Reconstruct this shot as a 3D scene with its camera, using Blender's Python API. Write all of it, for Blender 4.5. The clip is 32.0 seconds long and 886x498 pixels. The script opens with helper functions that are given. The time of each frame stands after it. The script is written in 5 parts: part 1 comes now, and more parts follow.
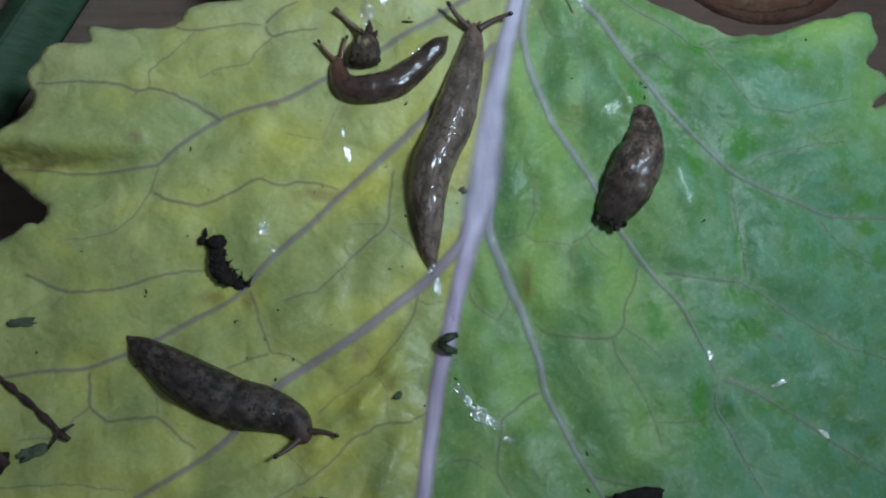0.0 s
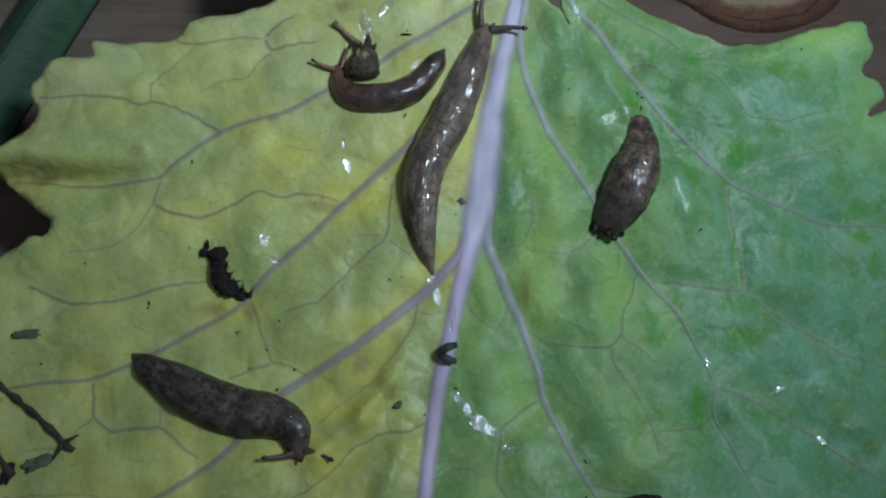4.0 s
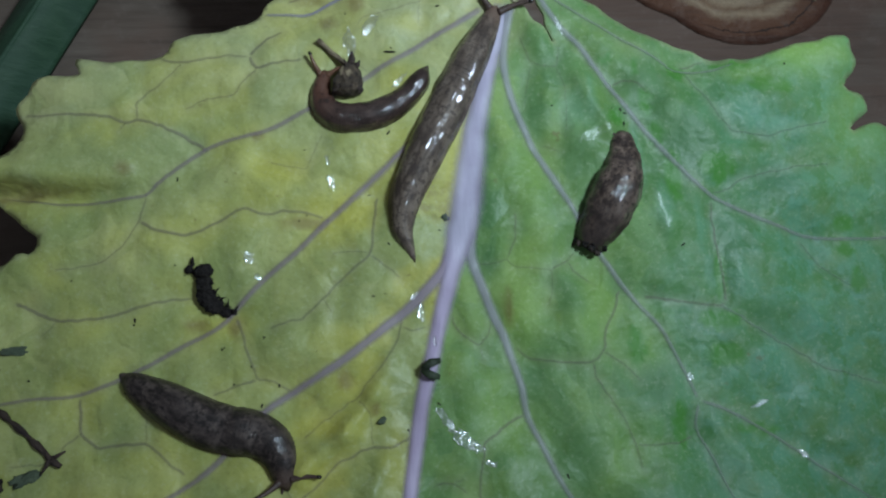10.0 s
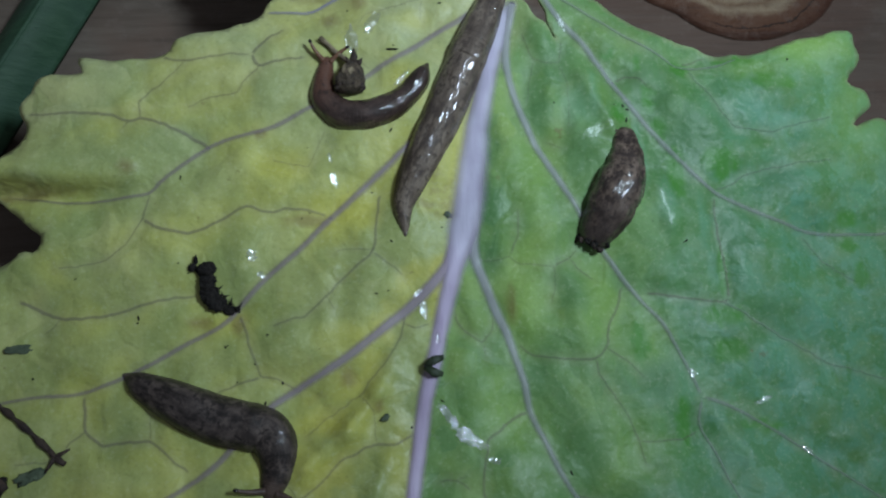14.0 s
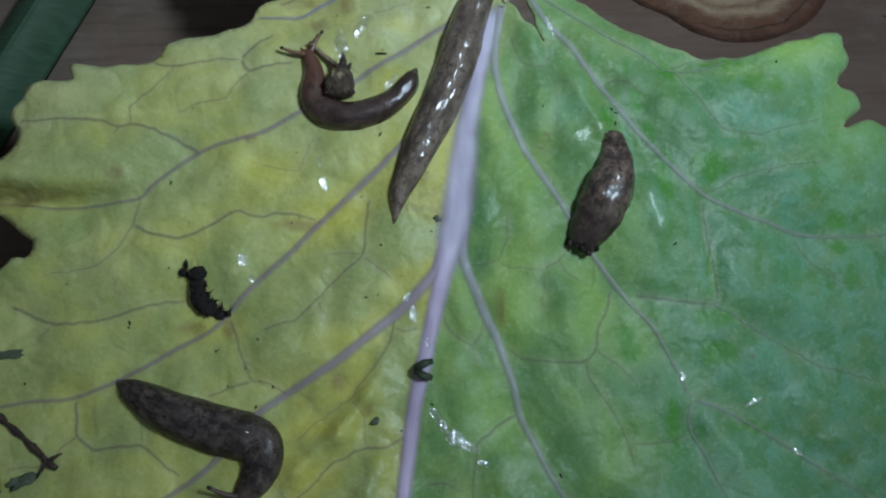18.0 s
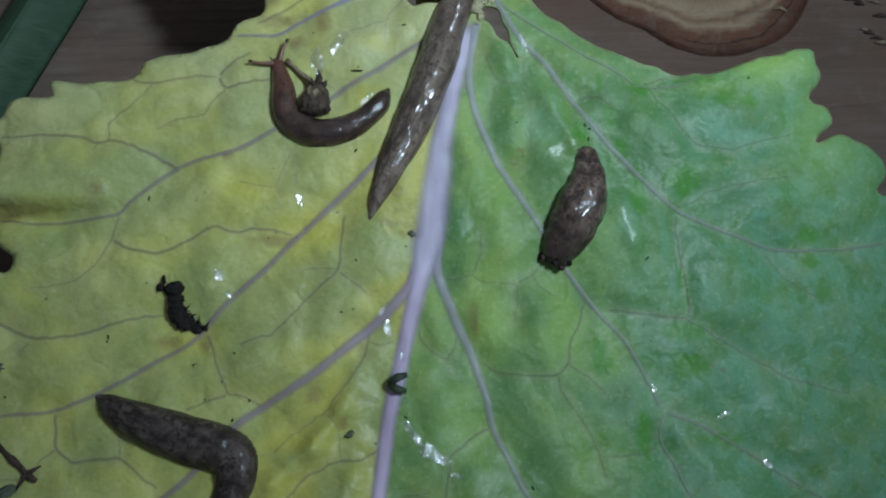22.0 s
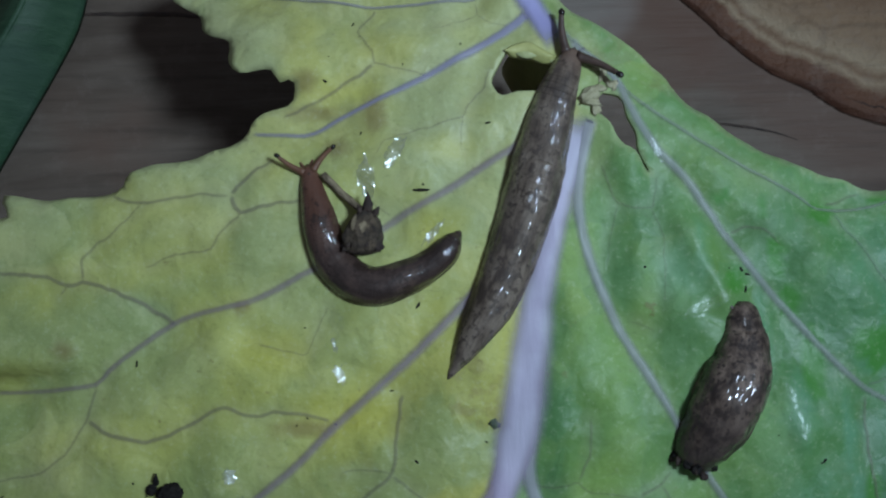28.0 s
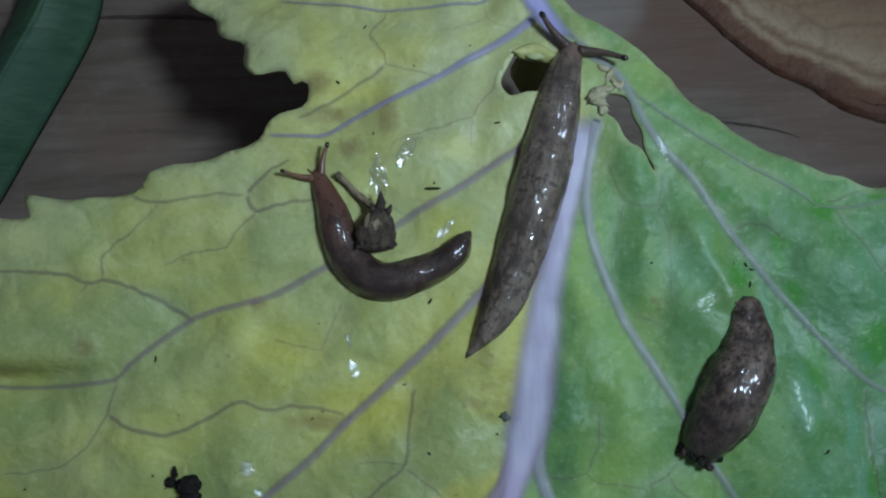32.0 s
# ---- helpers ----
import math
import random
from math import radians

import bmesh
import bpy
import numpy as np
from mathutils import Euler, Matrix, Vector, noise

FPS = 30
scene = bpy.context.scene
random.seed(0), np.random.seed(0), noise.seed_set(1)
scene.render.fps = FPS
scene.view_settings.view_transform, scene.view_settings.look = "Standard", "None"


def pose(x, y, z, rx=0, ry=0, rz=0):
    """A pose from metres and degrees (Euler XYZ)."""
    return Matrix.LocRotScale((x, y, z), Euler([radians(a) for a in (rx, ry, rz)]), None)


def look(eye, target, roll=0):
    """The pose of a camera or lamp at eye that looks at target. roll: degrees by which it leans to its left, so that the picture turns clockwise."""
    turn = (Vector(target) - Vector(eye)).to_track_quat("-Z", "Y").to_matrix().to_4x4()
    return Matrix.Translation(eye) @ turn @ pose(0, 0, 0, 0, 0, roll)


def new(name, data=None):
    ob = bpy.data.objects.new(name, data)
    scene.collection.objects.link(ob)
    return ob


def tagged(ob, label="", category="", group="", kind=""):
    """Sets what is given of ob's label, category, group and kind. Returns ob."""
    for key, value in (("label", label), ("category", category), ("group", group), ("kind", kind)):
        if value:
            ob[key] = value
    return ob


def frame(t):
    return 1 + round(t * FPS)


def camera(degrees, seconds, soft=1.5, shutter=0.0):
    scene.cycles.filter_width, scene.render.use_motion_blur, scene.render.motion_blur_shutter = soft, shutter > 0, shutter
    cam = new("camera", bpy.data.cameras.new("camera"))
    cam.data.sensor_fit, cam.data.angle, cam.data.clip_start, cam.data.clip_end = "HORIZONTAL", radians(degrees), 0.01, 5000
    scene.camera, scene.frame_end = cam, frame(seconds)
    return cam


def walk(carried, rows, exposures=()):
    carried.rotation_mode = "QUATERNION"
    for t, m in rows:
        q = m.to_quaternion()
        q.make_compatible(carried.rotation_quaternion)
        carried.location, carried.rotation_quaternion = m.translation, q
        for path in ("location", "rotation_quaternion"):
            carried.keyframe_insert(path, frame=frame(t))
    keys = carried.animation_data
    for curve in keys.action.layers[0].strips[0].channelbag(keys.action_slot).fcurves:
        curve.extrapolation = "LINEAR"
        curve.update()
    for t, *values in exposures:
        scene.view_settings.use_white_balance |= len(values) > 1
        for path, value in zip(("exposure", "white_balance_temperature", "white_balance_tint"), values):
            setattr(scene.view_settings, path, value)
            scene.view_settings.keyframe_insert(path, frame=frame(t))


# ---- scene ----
from mathutils.geometry import delaunay_2d_cdt

MM = 0.001
cam = camera(48, 32.0, soft=2.2)
walk(cam, [
    (0, pose(-0.0132, -0.0396, 0.1346, 15.11, -4.56, -2.82)),
    (0.5, pose(-0.0138, -0.0395, 0.1345, 15.08, -4.67, -2.86)),
    (1, pose(-0.0135, -0.0393, 0.1350, 14.98, -4.45, -2.92)),
    (1.5, pose(-0.0139, -0.0394, 0.1352, 15.07, -4.46, -2.84)),
    (2, pose(-0.0139, -0.0390, 0.1358, 15.02, -4.45, -2.82)),
    (2.5, pose(-0.0131, -0.0389, 0.1361, 15.01, -4.27, -2.96)),
    (3, pose(-0.0127, -0.0387, 0.1357, 14.99, -4.26, -2.97)),
    (3.5, pose(-0.0127, -0.0386, 0.1361, 15.09, -4.26, -3.02)),
    (5.5, pose(-0.0113, -0.0383, 0.1367, 15.10, -4.10, -3.02)),
    (6, pose(-0.0110, -0.0381, 0.1366, 15.01, -4.14, -3.05)),
    (6.5, pose(-0.0103, -0.0375, 0.1375, 14.98, -3.99, -3.10)),
    (7, pose(-0.0104, -0.0375, 0.1376, 15.07, -4.02, -3.05)),
    (7.5, pose(-0.0099, -0.0372, 0.1375, 15.04, -3.95, -3.16)),
    (8, pose(-0.0097, -0.0372, 0.1376, 14.97, -4.01, -3.10)),
    (8.5, pose(-0.0094, -0.0375, 0.1381, 15.03, -3.89, -3.15)),
    (9, pose(-0.0099, -0.0368, 0.1379, 14.94, -4.01, -3.16)),
    (9.5, pose(-0.0097, -0.0366, 0.1384, 14.94, -4.01, -3.17)),
    (10, pose(-0.0097, -0.0366, 0.1382, 15.06, -3.97, -3.21)),
    (10.5, pose(-0.0097, -0.0373, 0.1380, 14.55, -3.87, -3.13)),
    (11, pose(-0.0095, -0.0370, 0.1383, 14.63, -3.81, -3.19)),
    (11.5, pose(-0.0091, -0.0374, 0.1385, 14.77, -3.74, -3.30)),
    (12, pose(-0.0098, -0.0370, 0.1379, 14.71, -3.78, -3.29)),
    (12.5, pose(-0.0102, -0.0369, 0.1382, 14.72, -3.82, -3.26)),
    (13, pose(-0.0103, -0.0369, 0.1381, 14.83, -3.90, -3.27)),
    (13.5, pose(-0.0104, -0.0366, 0.1384, 14.71, -3.85, -3.18)),
    (14, pose(-0.0095, -0.0366, 0.1383, 14.89, -3.69, -3.32)),
    (14.5, pose(-0.0093, -0.0365, 0.1386, 14.83, -3.59, -3.36)),
    (16.5, pose(-0.0082, -0.0358, 0.1390, 14.68, -3.48, -3.37)),
    (17, pose(-0.0080, -0.0354, 0.1392, 14.67, -3.52, -3.44)),
    (17.5, pose(-0.0082, -0.0359, 0.1392, 14.79, -3.52, -3.40)),
    (18, pose(-0.0073, -0.0361, 0.1391, 14.80, -3.36, -3.45)),
    (18.5, pose(-0.0057, -0.0359, 0.1406, 14.80, -3.49, -3.51)),
    (19, pose(-0.0051, -0.0356, 0.1402, 14.82, -3.43, -3.54)),
    (19.5, pose(-0.0049, -0.0349, 0.1409, 14.73, -3.36, -3.52)),
    (20, pose(-0.0048, -0.0351, 0.1409, 14.71, -3.42, -3.44)),
    (20.5, pose(-0.0049, -0.0350, 0.1411, 14.68, -3.44, -3.44)),
    (21, pose(-0.0048, -0.0353, 0.1404, 14.81, -3.60, -3.48)),
    (21.5, pose(-0.0039, -0.0349, 0.1412, 14.73, -3.46, -3.51)),
    (22, pose(-0.0035, -0.0347, 0.1417, 14.79, -3.29, -3.46)),
    (22.5, pose(-0.0037, -0.0341, 0.1420, 14.74, -3.27, -3.59)),
    (23, pose(-0.0038, -0.0335, 0.1423, 14.61, -3.25, -3.55)),
    (23.5, pose(-0.0062, -0.0338, 0.1401, 14.68, -3.18, -3.65)),
    (24, pose(-0.0090, -0.0322, 0.1374, 14.28, -2.78, -3.70)),
    (24.5, pose(-0.0129, -0.0225, 0.1336, 14.26, -3.18, -3.22)),
    (25, pose(-0.0157, -0.0180, 0.1273, 13.42, -3.22, -3.17)),
    (25.5, pose(-0.0154, -0.0154, 0.1237, 13.22, -3.09, -3.02)),
    (27.5, pose(-0.0067, 0.0036, 0.1090, 9.42, -0.11, -1.66)),
    (28, pose(-0.0034, 0.0048, 0.1081, 9.64, -0.19, -1.83)),
    (28.5, pose(-0.0042, 0.0031, 0.1082, 10.33, -0.62, -1.66)),
    (29, pose(-0.0018, 0.0044, 0.1097, 9.82, -0.07, -1.86)),
    (29.5, pose(-0.0016, 0.0048, 0.1101, 9.97, 0.23, -1.98)),
    (30, pose(-0.0017, 0.0062, 0.1111, 9.56, 0.28, -2.23)),
    (30.5, pose(-0.0024, 0.0051, 0.1103, 10.08, -0.06, -2.12)),
    (31, pose(-0.0032, 0.0051, 0.1108, 9.97, -0.21, -2.09)),
    (31.5, pose(-0.0046, 0.0039, 0.1108, 10.17, -0.26, -1.92)),
    (32, pose(-0.0043, 0.0043, 0.1106, 9.53, 0.01, -1.99)),
], exposures=((0.0, 0.0, 6500, 10), (24.0, 0.0, 6500, 10), (27.5, -0.17, 6150, 10), (32.0, -0.17, 6150, 10)))

# ---- light: a broad soft daylight from overhead, a dim room round it ----
world = bpy.data.worlds.new("world")
scene.world = world
world.use_nodes = True
wn = world.node_tree
sky = wn.nodes.new("ShaderNodeTexSky")
sky.sky_type, sky.sun_disc = "NISHITA", False
sky.sun_elevation, sky.sun_rotation = radians(68), radians(60)
grey = wn.nodes.new("ShaderNodeHueSaturation")
grey.inputs["Saturation"].default_value = 0.45
wn.links.new(sky.outputs["Color"], grey.inputs["Color"])
wn.links.new(grey.outputs["Color"], wn.nodes["Background"].inputs["Color"])
wn.nodes["Background"].inputs["Strength"].default_value = 0.036

def area_lamp(name, eye, target, size, watts, colour, spread):
    lamp = bpy.data.lights.new(name, "AREA")
    lamp.shape, lamp.size, lamp.energy, lamp.color = "DISK", size, watts, colour
    lamp.spread = radians(spread)
    ob = new(name, lamp)
    ob.matrix_world = look(eye, target)
    return ob

area_lamp("desk_lamp_light", (0.19, 0.02, 0.355), (0.004, 0.039, 0), 0.075, 0.0810, (0.728, 0.940, 1.10), 42)

# ---- materials ----
def material(name, rough=0.6, metal=0.0, spec=0.5):
    m = bpy.data.materials.new(name)
    m.use_nodes = True
    b = m.node_tree.nodes["Principled BSDF"]
    b.inputs["Roughness"].default_value, b.inputs["Metallic"].default_value = rough, metal
    b.inputs["Specular IOR Level"].default_value = spec
    return m, m.node_tree, b


def node(tree, kind, ins=(), **props):
    n = tree.nodes.new("ShaderNode" + kind)
    for key, value in props.items():
        if key == "blend":
            n.blend_type = value
        elif key == "op":
            n.operation = value
        elif key == "attr":
            n.attribute_name = value
        elif key == "dtype":
            n.data_type = value
        elif key == "feature":
            n.feature = value
        elif key == "bands":
            n.bands_direction = value
    for key, value in dict(ins).items():
        if isinstance(value, bpy.types.NodeSocket):
            tree.links.new(value, n.inputs[key])
        else:
            n.inputs[key].default_value = value
    return n


def noise_fac(tree, vector, scale, detail=4.0, rough=0.55, distort=0.0):
    ins = {"Scale": scale, "Detail": detail, "Roughness": rough, "Distortion": distort}
    if vector is not None:
        ins["Vector"] = vector
    return node(tree, "TexNoise", ins).outputs["Fac"]


def ramp(tree, fac, *stops):
    n = node(tree, "ValToRGB", {"Fac": fac})
    e = n.color_ramp.elements
    for el, (p, c) in zip((e[0], e[1]), (stops[0], stops[-1])):
        el.position, el.color = p, (*c, 1)
    for p, c in stops[1:-1]:
        e.new(p).color = (*c, 1)
    return n.outputs["Color"]


def mix(tree, fac, a, b, blend="MIX"):
    n = tree.nodes.new("ShaderNodeMix")
    n.data_type, n.blend_type = "RGBA", blend
    for i, v in ((0, fac), (6, a), (7, b)):
        if isinstance(v, bpy.types.NodeSocket):
            tree.links.new(v, n.inputs[i])
        else:
            n.inputs[i].default_value = (*v, 1) if isinstance(v, tuple) else v
    return n.outputs[2]


def math_node(tree, op, a, b=0.0, c=0.0):
    n = tree.nodes.new("ShaderNodeMath")
    n.operation = op
    for i, v in enumerate((a, b, c)):
        if isinstance(v, bpy.types.NodeSocket):
            tree.links.new(v, n.inputs[i])
        else:
            n.inputs[i].default_value = v
    return n.outputs[0]


def smooth(tree, fac, lo, hi):
    n = node(tree, "MapRange", {"Value": fac, "From Min": lo, "From Max": hi})
    n.interpolation_type = "SMOOTHSTEP"
    return n.outputs["Result"]


def bump(tree, bsdf, height, metres, strength=1.0, after=None):
    ins = {"Height": height, "Distance": metres, "Strength": strength}
    if after is not None:
        ins["Normal"] = after
    n = node(tree, "Bump", ins)
    tree.links.new(n.outputs["Normal"], bsdf.inputs["Normal"])
    return n.outputs["Normal"]


def coords(tree, kind="Object"):
    return tree.nodes.new("ShaderNodeTexCoord").outputs[kind]


def attribute(tree, name, out="Fac"):
    return node(tree, "Attribute", attr=name).outputs[out]


def plain(name, dark, light, scale, rough=0.6, relief=0.0002, spec=0.5):
    """A two-tone uneven surface; scale in features a metre."""
    m, t, b = material(name, rough, spec=spec)
    v = coords(t)
    f = noise_fac(t, v, scale, 6.0, 0.65)
    t.links.new(ramp(t, f, (0.3, dark), (0.7, light)), b.inputs["Base Color"])
    bump(t, b, noise_fac(t, v, scale * 2.5, 5.0, 0.6), relief)
    return m


def leaf_material():
    m, t, b = material("leaf_blade", 0.5, spec=0.30)
    v = coords(t)
    side, vein_d, wet, tip = (attribute(t, a) for a in ("side", "vein_distance", "wet", "edge_light"))
    n1, n2, n3 = noise_fac(t, v, 55, 3), noise_fac(t, v, 190, 5, 0.6), noise_fac(t, v, 22, 2)
    yellow = ramp(t, n1, (0.30, (0.20, 0.255, 0.092)), (0.5, (0.325, 0.362, 0.125)), (0.68, (0.485, 0.505, 0.195)))
    yellow = mix(t, smooth(t, n2, 0.55, 0.75), yellow, (0.24, 0.27, 0.07))
    yellow = mix(t, smooth(t, n3, 0.52, 0.70), yellow, (0.24, 0.31, 0.11))
    green = ramp(t, n1, (0.30, (0.054, 0.145, 0.046)), (0.5, (0.092, 0.212, 0.072)), (0.70, (0.152, 0.290, 0.100)))
    green = mix(t, smooth(t, n3, 0.42, 0.66), green, (0.115, 0.24, 0.10))
    mottle = noise_fac(t, v, 310, 6, 0.72)
    green = mix(t, math_node(t, "MULTIPLY", smooth(t, mottle, 0.52, 0.60), 0.7), green, (0.075, 0.185, 0.040))
    green = mix(t, math_node(t, "MULTIPLY", smooth(t, mottle, 0.45, 0.36), 0.45), green, (0.20, 0.31, 0.15))
    yellow = mix(t, math_node(t, "MULTIPLY", smooth(t, mottle, 0.53, 0.64), 0.30), yellow, (0.21, 0.26, 0.06))
    yellow = mix(t, math_node(t, "MULTIPLY", smooth(t, mottle, 0.46, 0.36), 0.30), yellow, (0.47, 0.48, 0.24))
    # pale waxy bloom towards the margin of the green half
    bloom = math_node(t, "MULTIPLY", smooth(t, side, 0.018, 0.055), smooth(t, n2, 0.30, 0.62))
    green = mix(t, math_node(t, "MULTIPLY", bloom, 0.85), green, (0.098, 0.285, 0.182))
    warm = math_node(t, "MULTIPLY", math_node(t, "ADD", 0.38, math_node(t, "MULTIPLY", smooth(t, n1, 0.45, 0.66), 0.62)), math_node(t, "SUBTRACT", 1.0, smooth(t, side, 0.006, 0.040)))
    green = mix(t, math_node(t, "MULTIPLY", warm, 0.85), green, (0.255, 0.36, 0.085))
    high = node(t, "SeparateXYZ", {"Vector": v}).outputs["Y"]
    strip = math_node(t, "SUBTRACT", side, math_node(t, "MULTIPLY", smooth(t, high, 0.018, 0.034), 0.0040))
    wobble = math_node(t, "ADD", strip, math_node(t, "MULTIPLY", math_node(t, "SUBTRACT", n1, 0.5), 0.004))
    col = mix(t, smooth(t, wobble, -0.0012, 0.0016), yellow, green)
    # deeper yellow and brownish stains beside the midrib
    beside = math_node(t, "MULTIPLY", smooth(t, side, -0.030, -0.008), smooth(t, side, 0.0005, -0.001))
    gold = math_node(t, "MULTIPLY", beside, smooth(t, noise_fac(t, v, 85, 4, 0.6), 0.44, 0.58))
    col = mix(t, math_node(t, "MULTIPLY", gold, 0.7), col, (0.40, 0.37, 0.075))
    tan = math_node(t, "MULTIPLY", beside, smooth(t, noise_fac(t, v, 150, 5, 0.7), 0.57, 0.68))
    col = mix(t, math_node(t, "MULTIPLY", tan, 0.55), col, (0.24, 0.19, 0.07))
    # the upper lobes are the palest
    pale = math_node(t, "MULTIPLY", smooth(t, high, 0.004, 0.045), smooth(t, side, 0.0, -0.002))
    col = mix(t, math_node(t, "MULTIPLY", pale, 0.60), col, (0.455, 0.46, 0.265))
    # blistered cells and a net of fine veins between them
    warp = node(t, "VectorMath", {0: v, 1: node(t, "VectorMath", {0: node(t, "TexNoise", {"Vector": v, "Scale": 160.0, "Detail": 3.0}).outputs["Color"], 1: (0.006, 0.006, 0.0)}, op="MULTIPLY").outputs[0]}, op="ADD").outputs[0]
    cells = node(t, "TexVoronoi", {"Vector": warp, "Scale": 230.0}, feature="DISTANCE_TO_EDGE").outputs["Distance"]
    tone = node(t, "SeparateXYZ", {"Vector": node(t, "TexVoronoi", {"Vector": warp, "Scale": 230.0}).outputs["Color"]})
    small = node(t, "TexVoronoi", {"Vector": warp, "Scale": 640.0}, feature="DISTANCE_TO_EDGE").outputs["Distance"]
    col = mix(t, math_node(t, "MULTIPLY", tone.outputs["X"], 0.36), col, mix(t, smooth(t, side, -0.001, 0.001), (0.20, 0.25, 0.075), (0.05, 0.16, 0.055)))
    col = mix(t, math_node(t, "MULTIPLY", tone.outputs["Y"], 0.20), col, mix(t, smooth(t, side, -0.001, 0.001), (0.52, 0.52, 0.20), (0.155, 0.32, 0.115)))
    # brighter along the veins of the yellow half
    near = math_node(t, "MULTIPLY", smooth(t, vein_d, 0.006, 0.0008), smooth(t, side, 0.001, -0.001))
    col = mix(t, math_node(t, "MULTIPLY", math_node(t, "MULTIPLY", near, smooth(t, noise_fac(t, v, 70, 3), 0.42, 0.62)), 0.42), col, (0.49, 0.465, 0.085))
    net = smooth(t, cells, 0.10, 0.0)
    fine_net = smooth(t, small, 0.12, 0.0)
    faint = math_node(t, "MULTIPLY", net, smooth(t, n1, 0.36, 0.60))
    col = mix(t, math_node(t, "MULTIPLY", faint, 0.07), col, mix(t, smooth(t, side, -0.001, 0.001), (0.22, 0.21, 0.10), (0.24, 0.32, 0.20)))
    col = mix(t, math_node(t, "MULTIPLY", fine_net, 0.06), col, (0.17, 0.22, 0.09))
    halo = smooth(t, vein_d, 0.0016, 0.0)
    col = mix(t, math_node(t, "MULTIPLY", halo, 0.14), col, (0.36, 0.33, 0.24))
    patch = math_node(t, "MULTIPLY", smooth(t, noise_fac(t, v, 240, 4, 0.6), 0.55, 0.59), smooth(t, side, 0.012, 0.04))
    col = mix(t, math_node(t, "MULTIPLY", patch, 0.5), col, (0.055, 0.18, 0.040))
    broad = math_node(t, "MULTIPLY", smooth(t, noise_fac(t, v, 110, 6, 0.68), 0.55, 0.60), smooth(t, side, 0.022, 0.040))
    col = mix(t, math_node(t, "MULTIPLY", broad, 0.4), col, (0.060, 0.195, 0.045))
    wax = attribute(t, "wax")
    col = mix(t, math_node(t, "MULTIPLY", wax, 0.28), col, mix(t, smooth(t, side, -0.001, 0.001), (0.56, 0.55, 0.24), (0.165, 0.37, 0.27)))
    col = mix(t, math_node(t, "MULTIPLY", attribute(t, "lush"), 0.38), col, (0.235, 0.385, 0.070))
    col = mix(t, math_node(t, "MULTIPLY", attribute(t, "deep"), 0.5), col, (0.060, 0.165, 0.062))
    col = mix(t, math_node(t, "MULTIPLY", attribute(t, "ripe"), 0.36), col, (0.50, 0.455, 0.055))
    # brown stains, and the shade of the western crease painted brown
    col = mix(t, math_node(t, "MULTIPLY", attribute(t, "rusty"), 0.6), col, (0.175, 0.115, 0.045))
    col = mix(t, math_node(t, "MULTIPLY", wet, 0.80), col, (0.050, 0.205, 0.022))
    col = mix(t, math_node(t, "MULTIPLY", tip, 0.7), col, (0.30, 0.50, 0.12))
    col = mix(t, math_node(t, "MULTIPLY", attribute(t, "cut_edge"), 0.35), col, (0.50, 0.52, 0.30))
    brown = math_node(t, "MULTIPLY", smooth(t, noise_fac(t, v, 420, 3, 0.7), 0.66, 0.74), smooth(t, n1, 0.45, 0.6))
    col = mix(t, math_node(t, "MULTIPLY", brown, 0.5), col, (0.15, 0.10, 0.04))
    stained = math_node(t, "MULTIPLY", smooth(t, noise_fac(t, v, 75, 5, 0.7), 0.56, 0.70), smooth(t, high, 0.020, 0.045))
    col = mix(t, math_node(t, "MULTIPLY", stained, 0.5), col, (0.20, 0.19, 0.085))
    # fine grain of the skin
    grain = noise_fac(t, v, 1500, 4, 0.7)
    col = mix(t, math_node(t, "MULTIPLY", smooth(t, grain, 0.54, 0.70), 0.30), col, mix(t, 0.55, col, (0.03, 0.05, 0.012)))
    col = mix(t, math_node(t, "MULTIPLY", smooth(t, grain, 0.46, 0.32), 0.30), col, mix(t, 0.35, col, (0.75, 0.80, 0.60)))
    t.links.new(col, b.inputs["Base Color"])
    rough = ramp(t, n1, (0.34, (0.40,) * 3), (0.66, (0.62,) * 3))
    t.links.new(rough, b.inputs["Roughness"])
    dome = math_node(t, "ADD", smooth(t, cells, 0.0, 0.35), math_node(t, "MULTIPLY", smooth(t, small, 0.0, 0.3), 0.15))
    h = math_node(t, "ADD", math_node(t, "MULTIPLY", dome, 0.30), math_node(t, "ADD", noise_fac(t, v, 260, 2, 0.5), math_node(t, "MULTIPLY", noise_fac(t, v, 900, 3, 0.6), 0.18)))
    bump(t, b, h, 0.0006, 0.5)
    b.inputs["Subsurface Weight"].default_value = 0.0
    return m


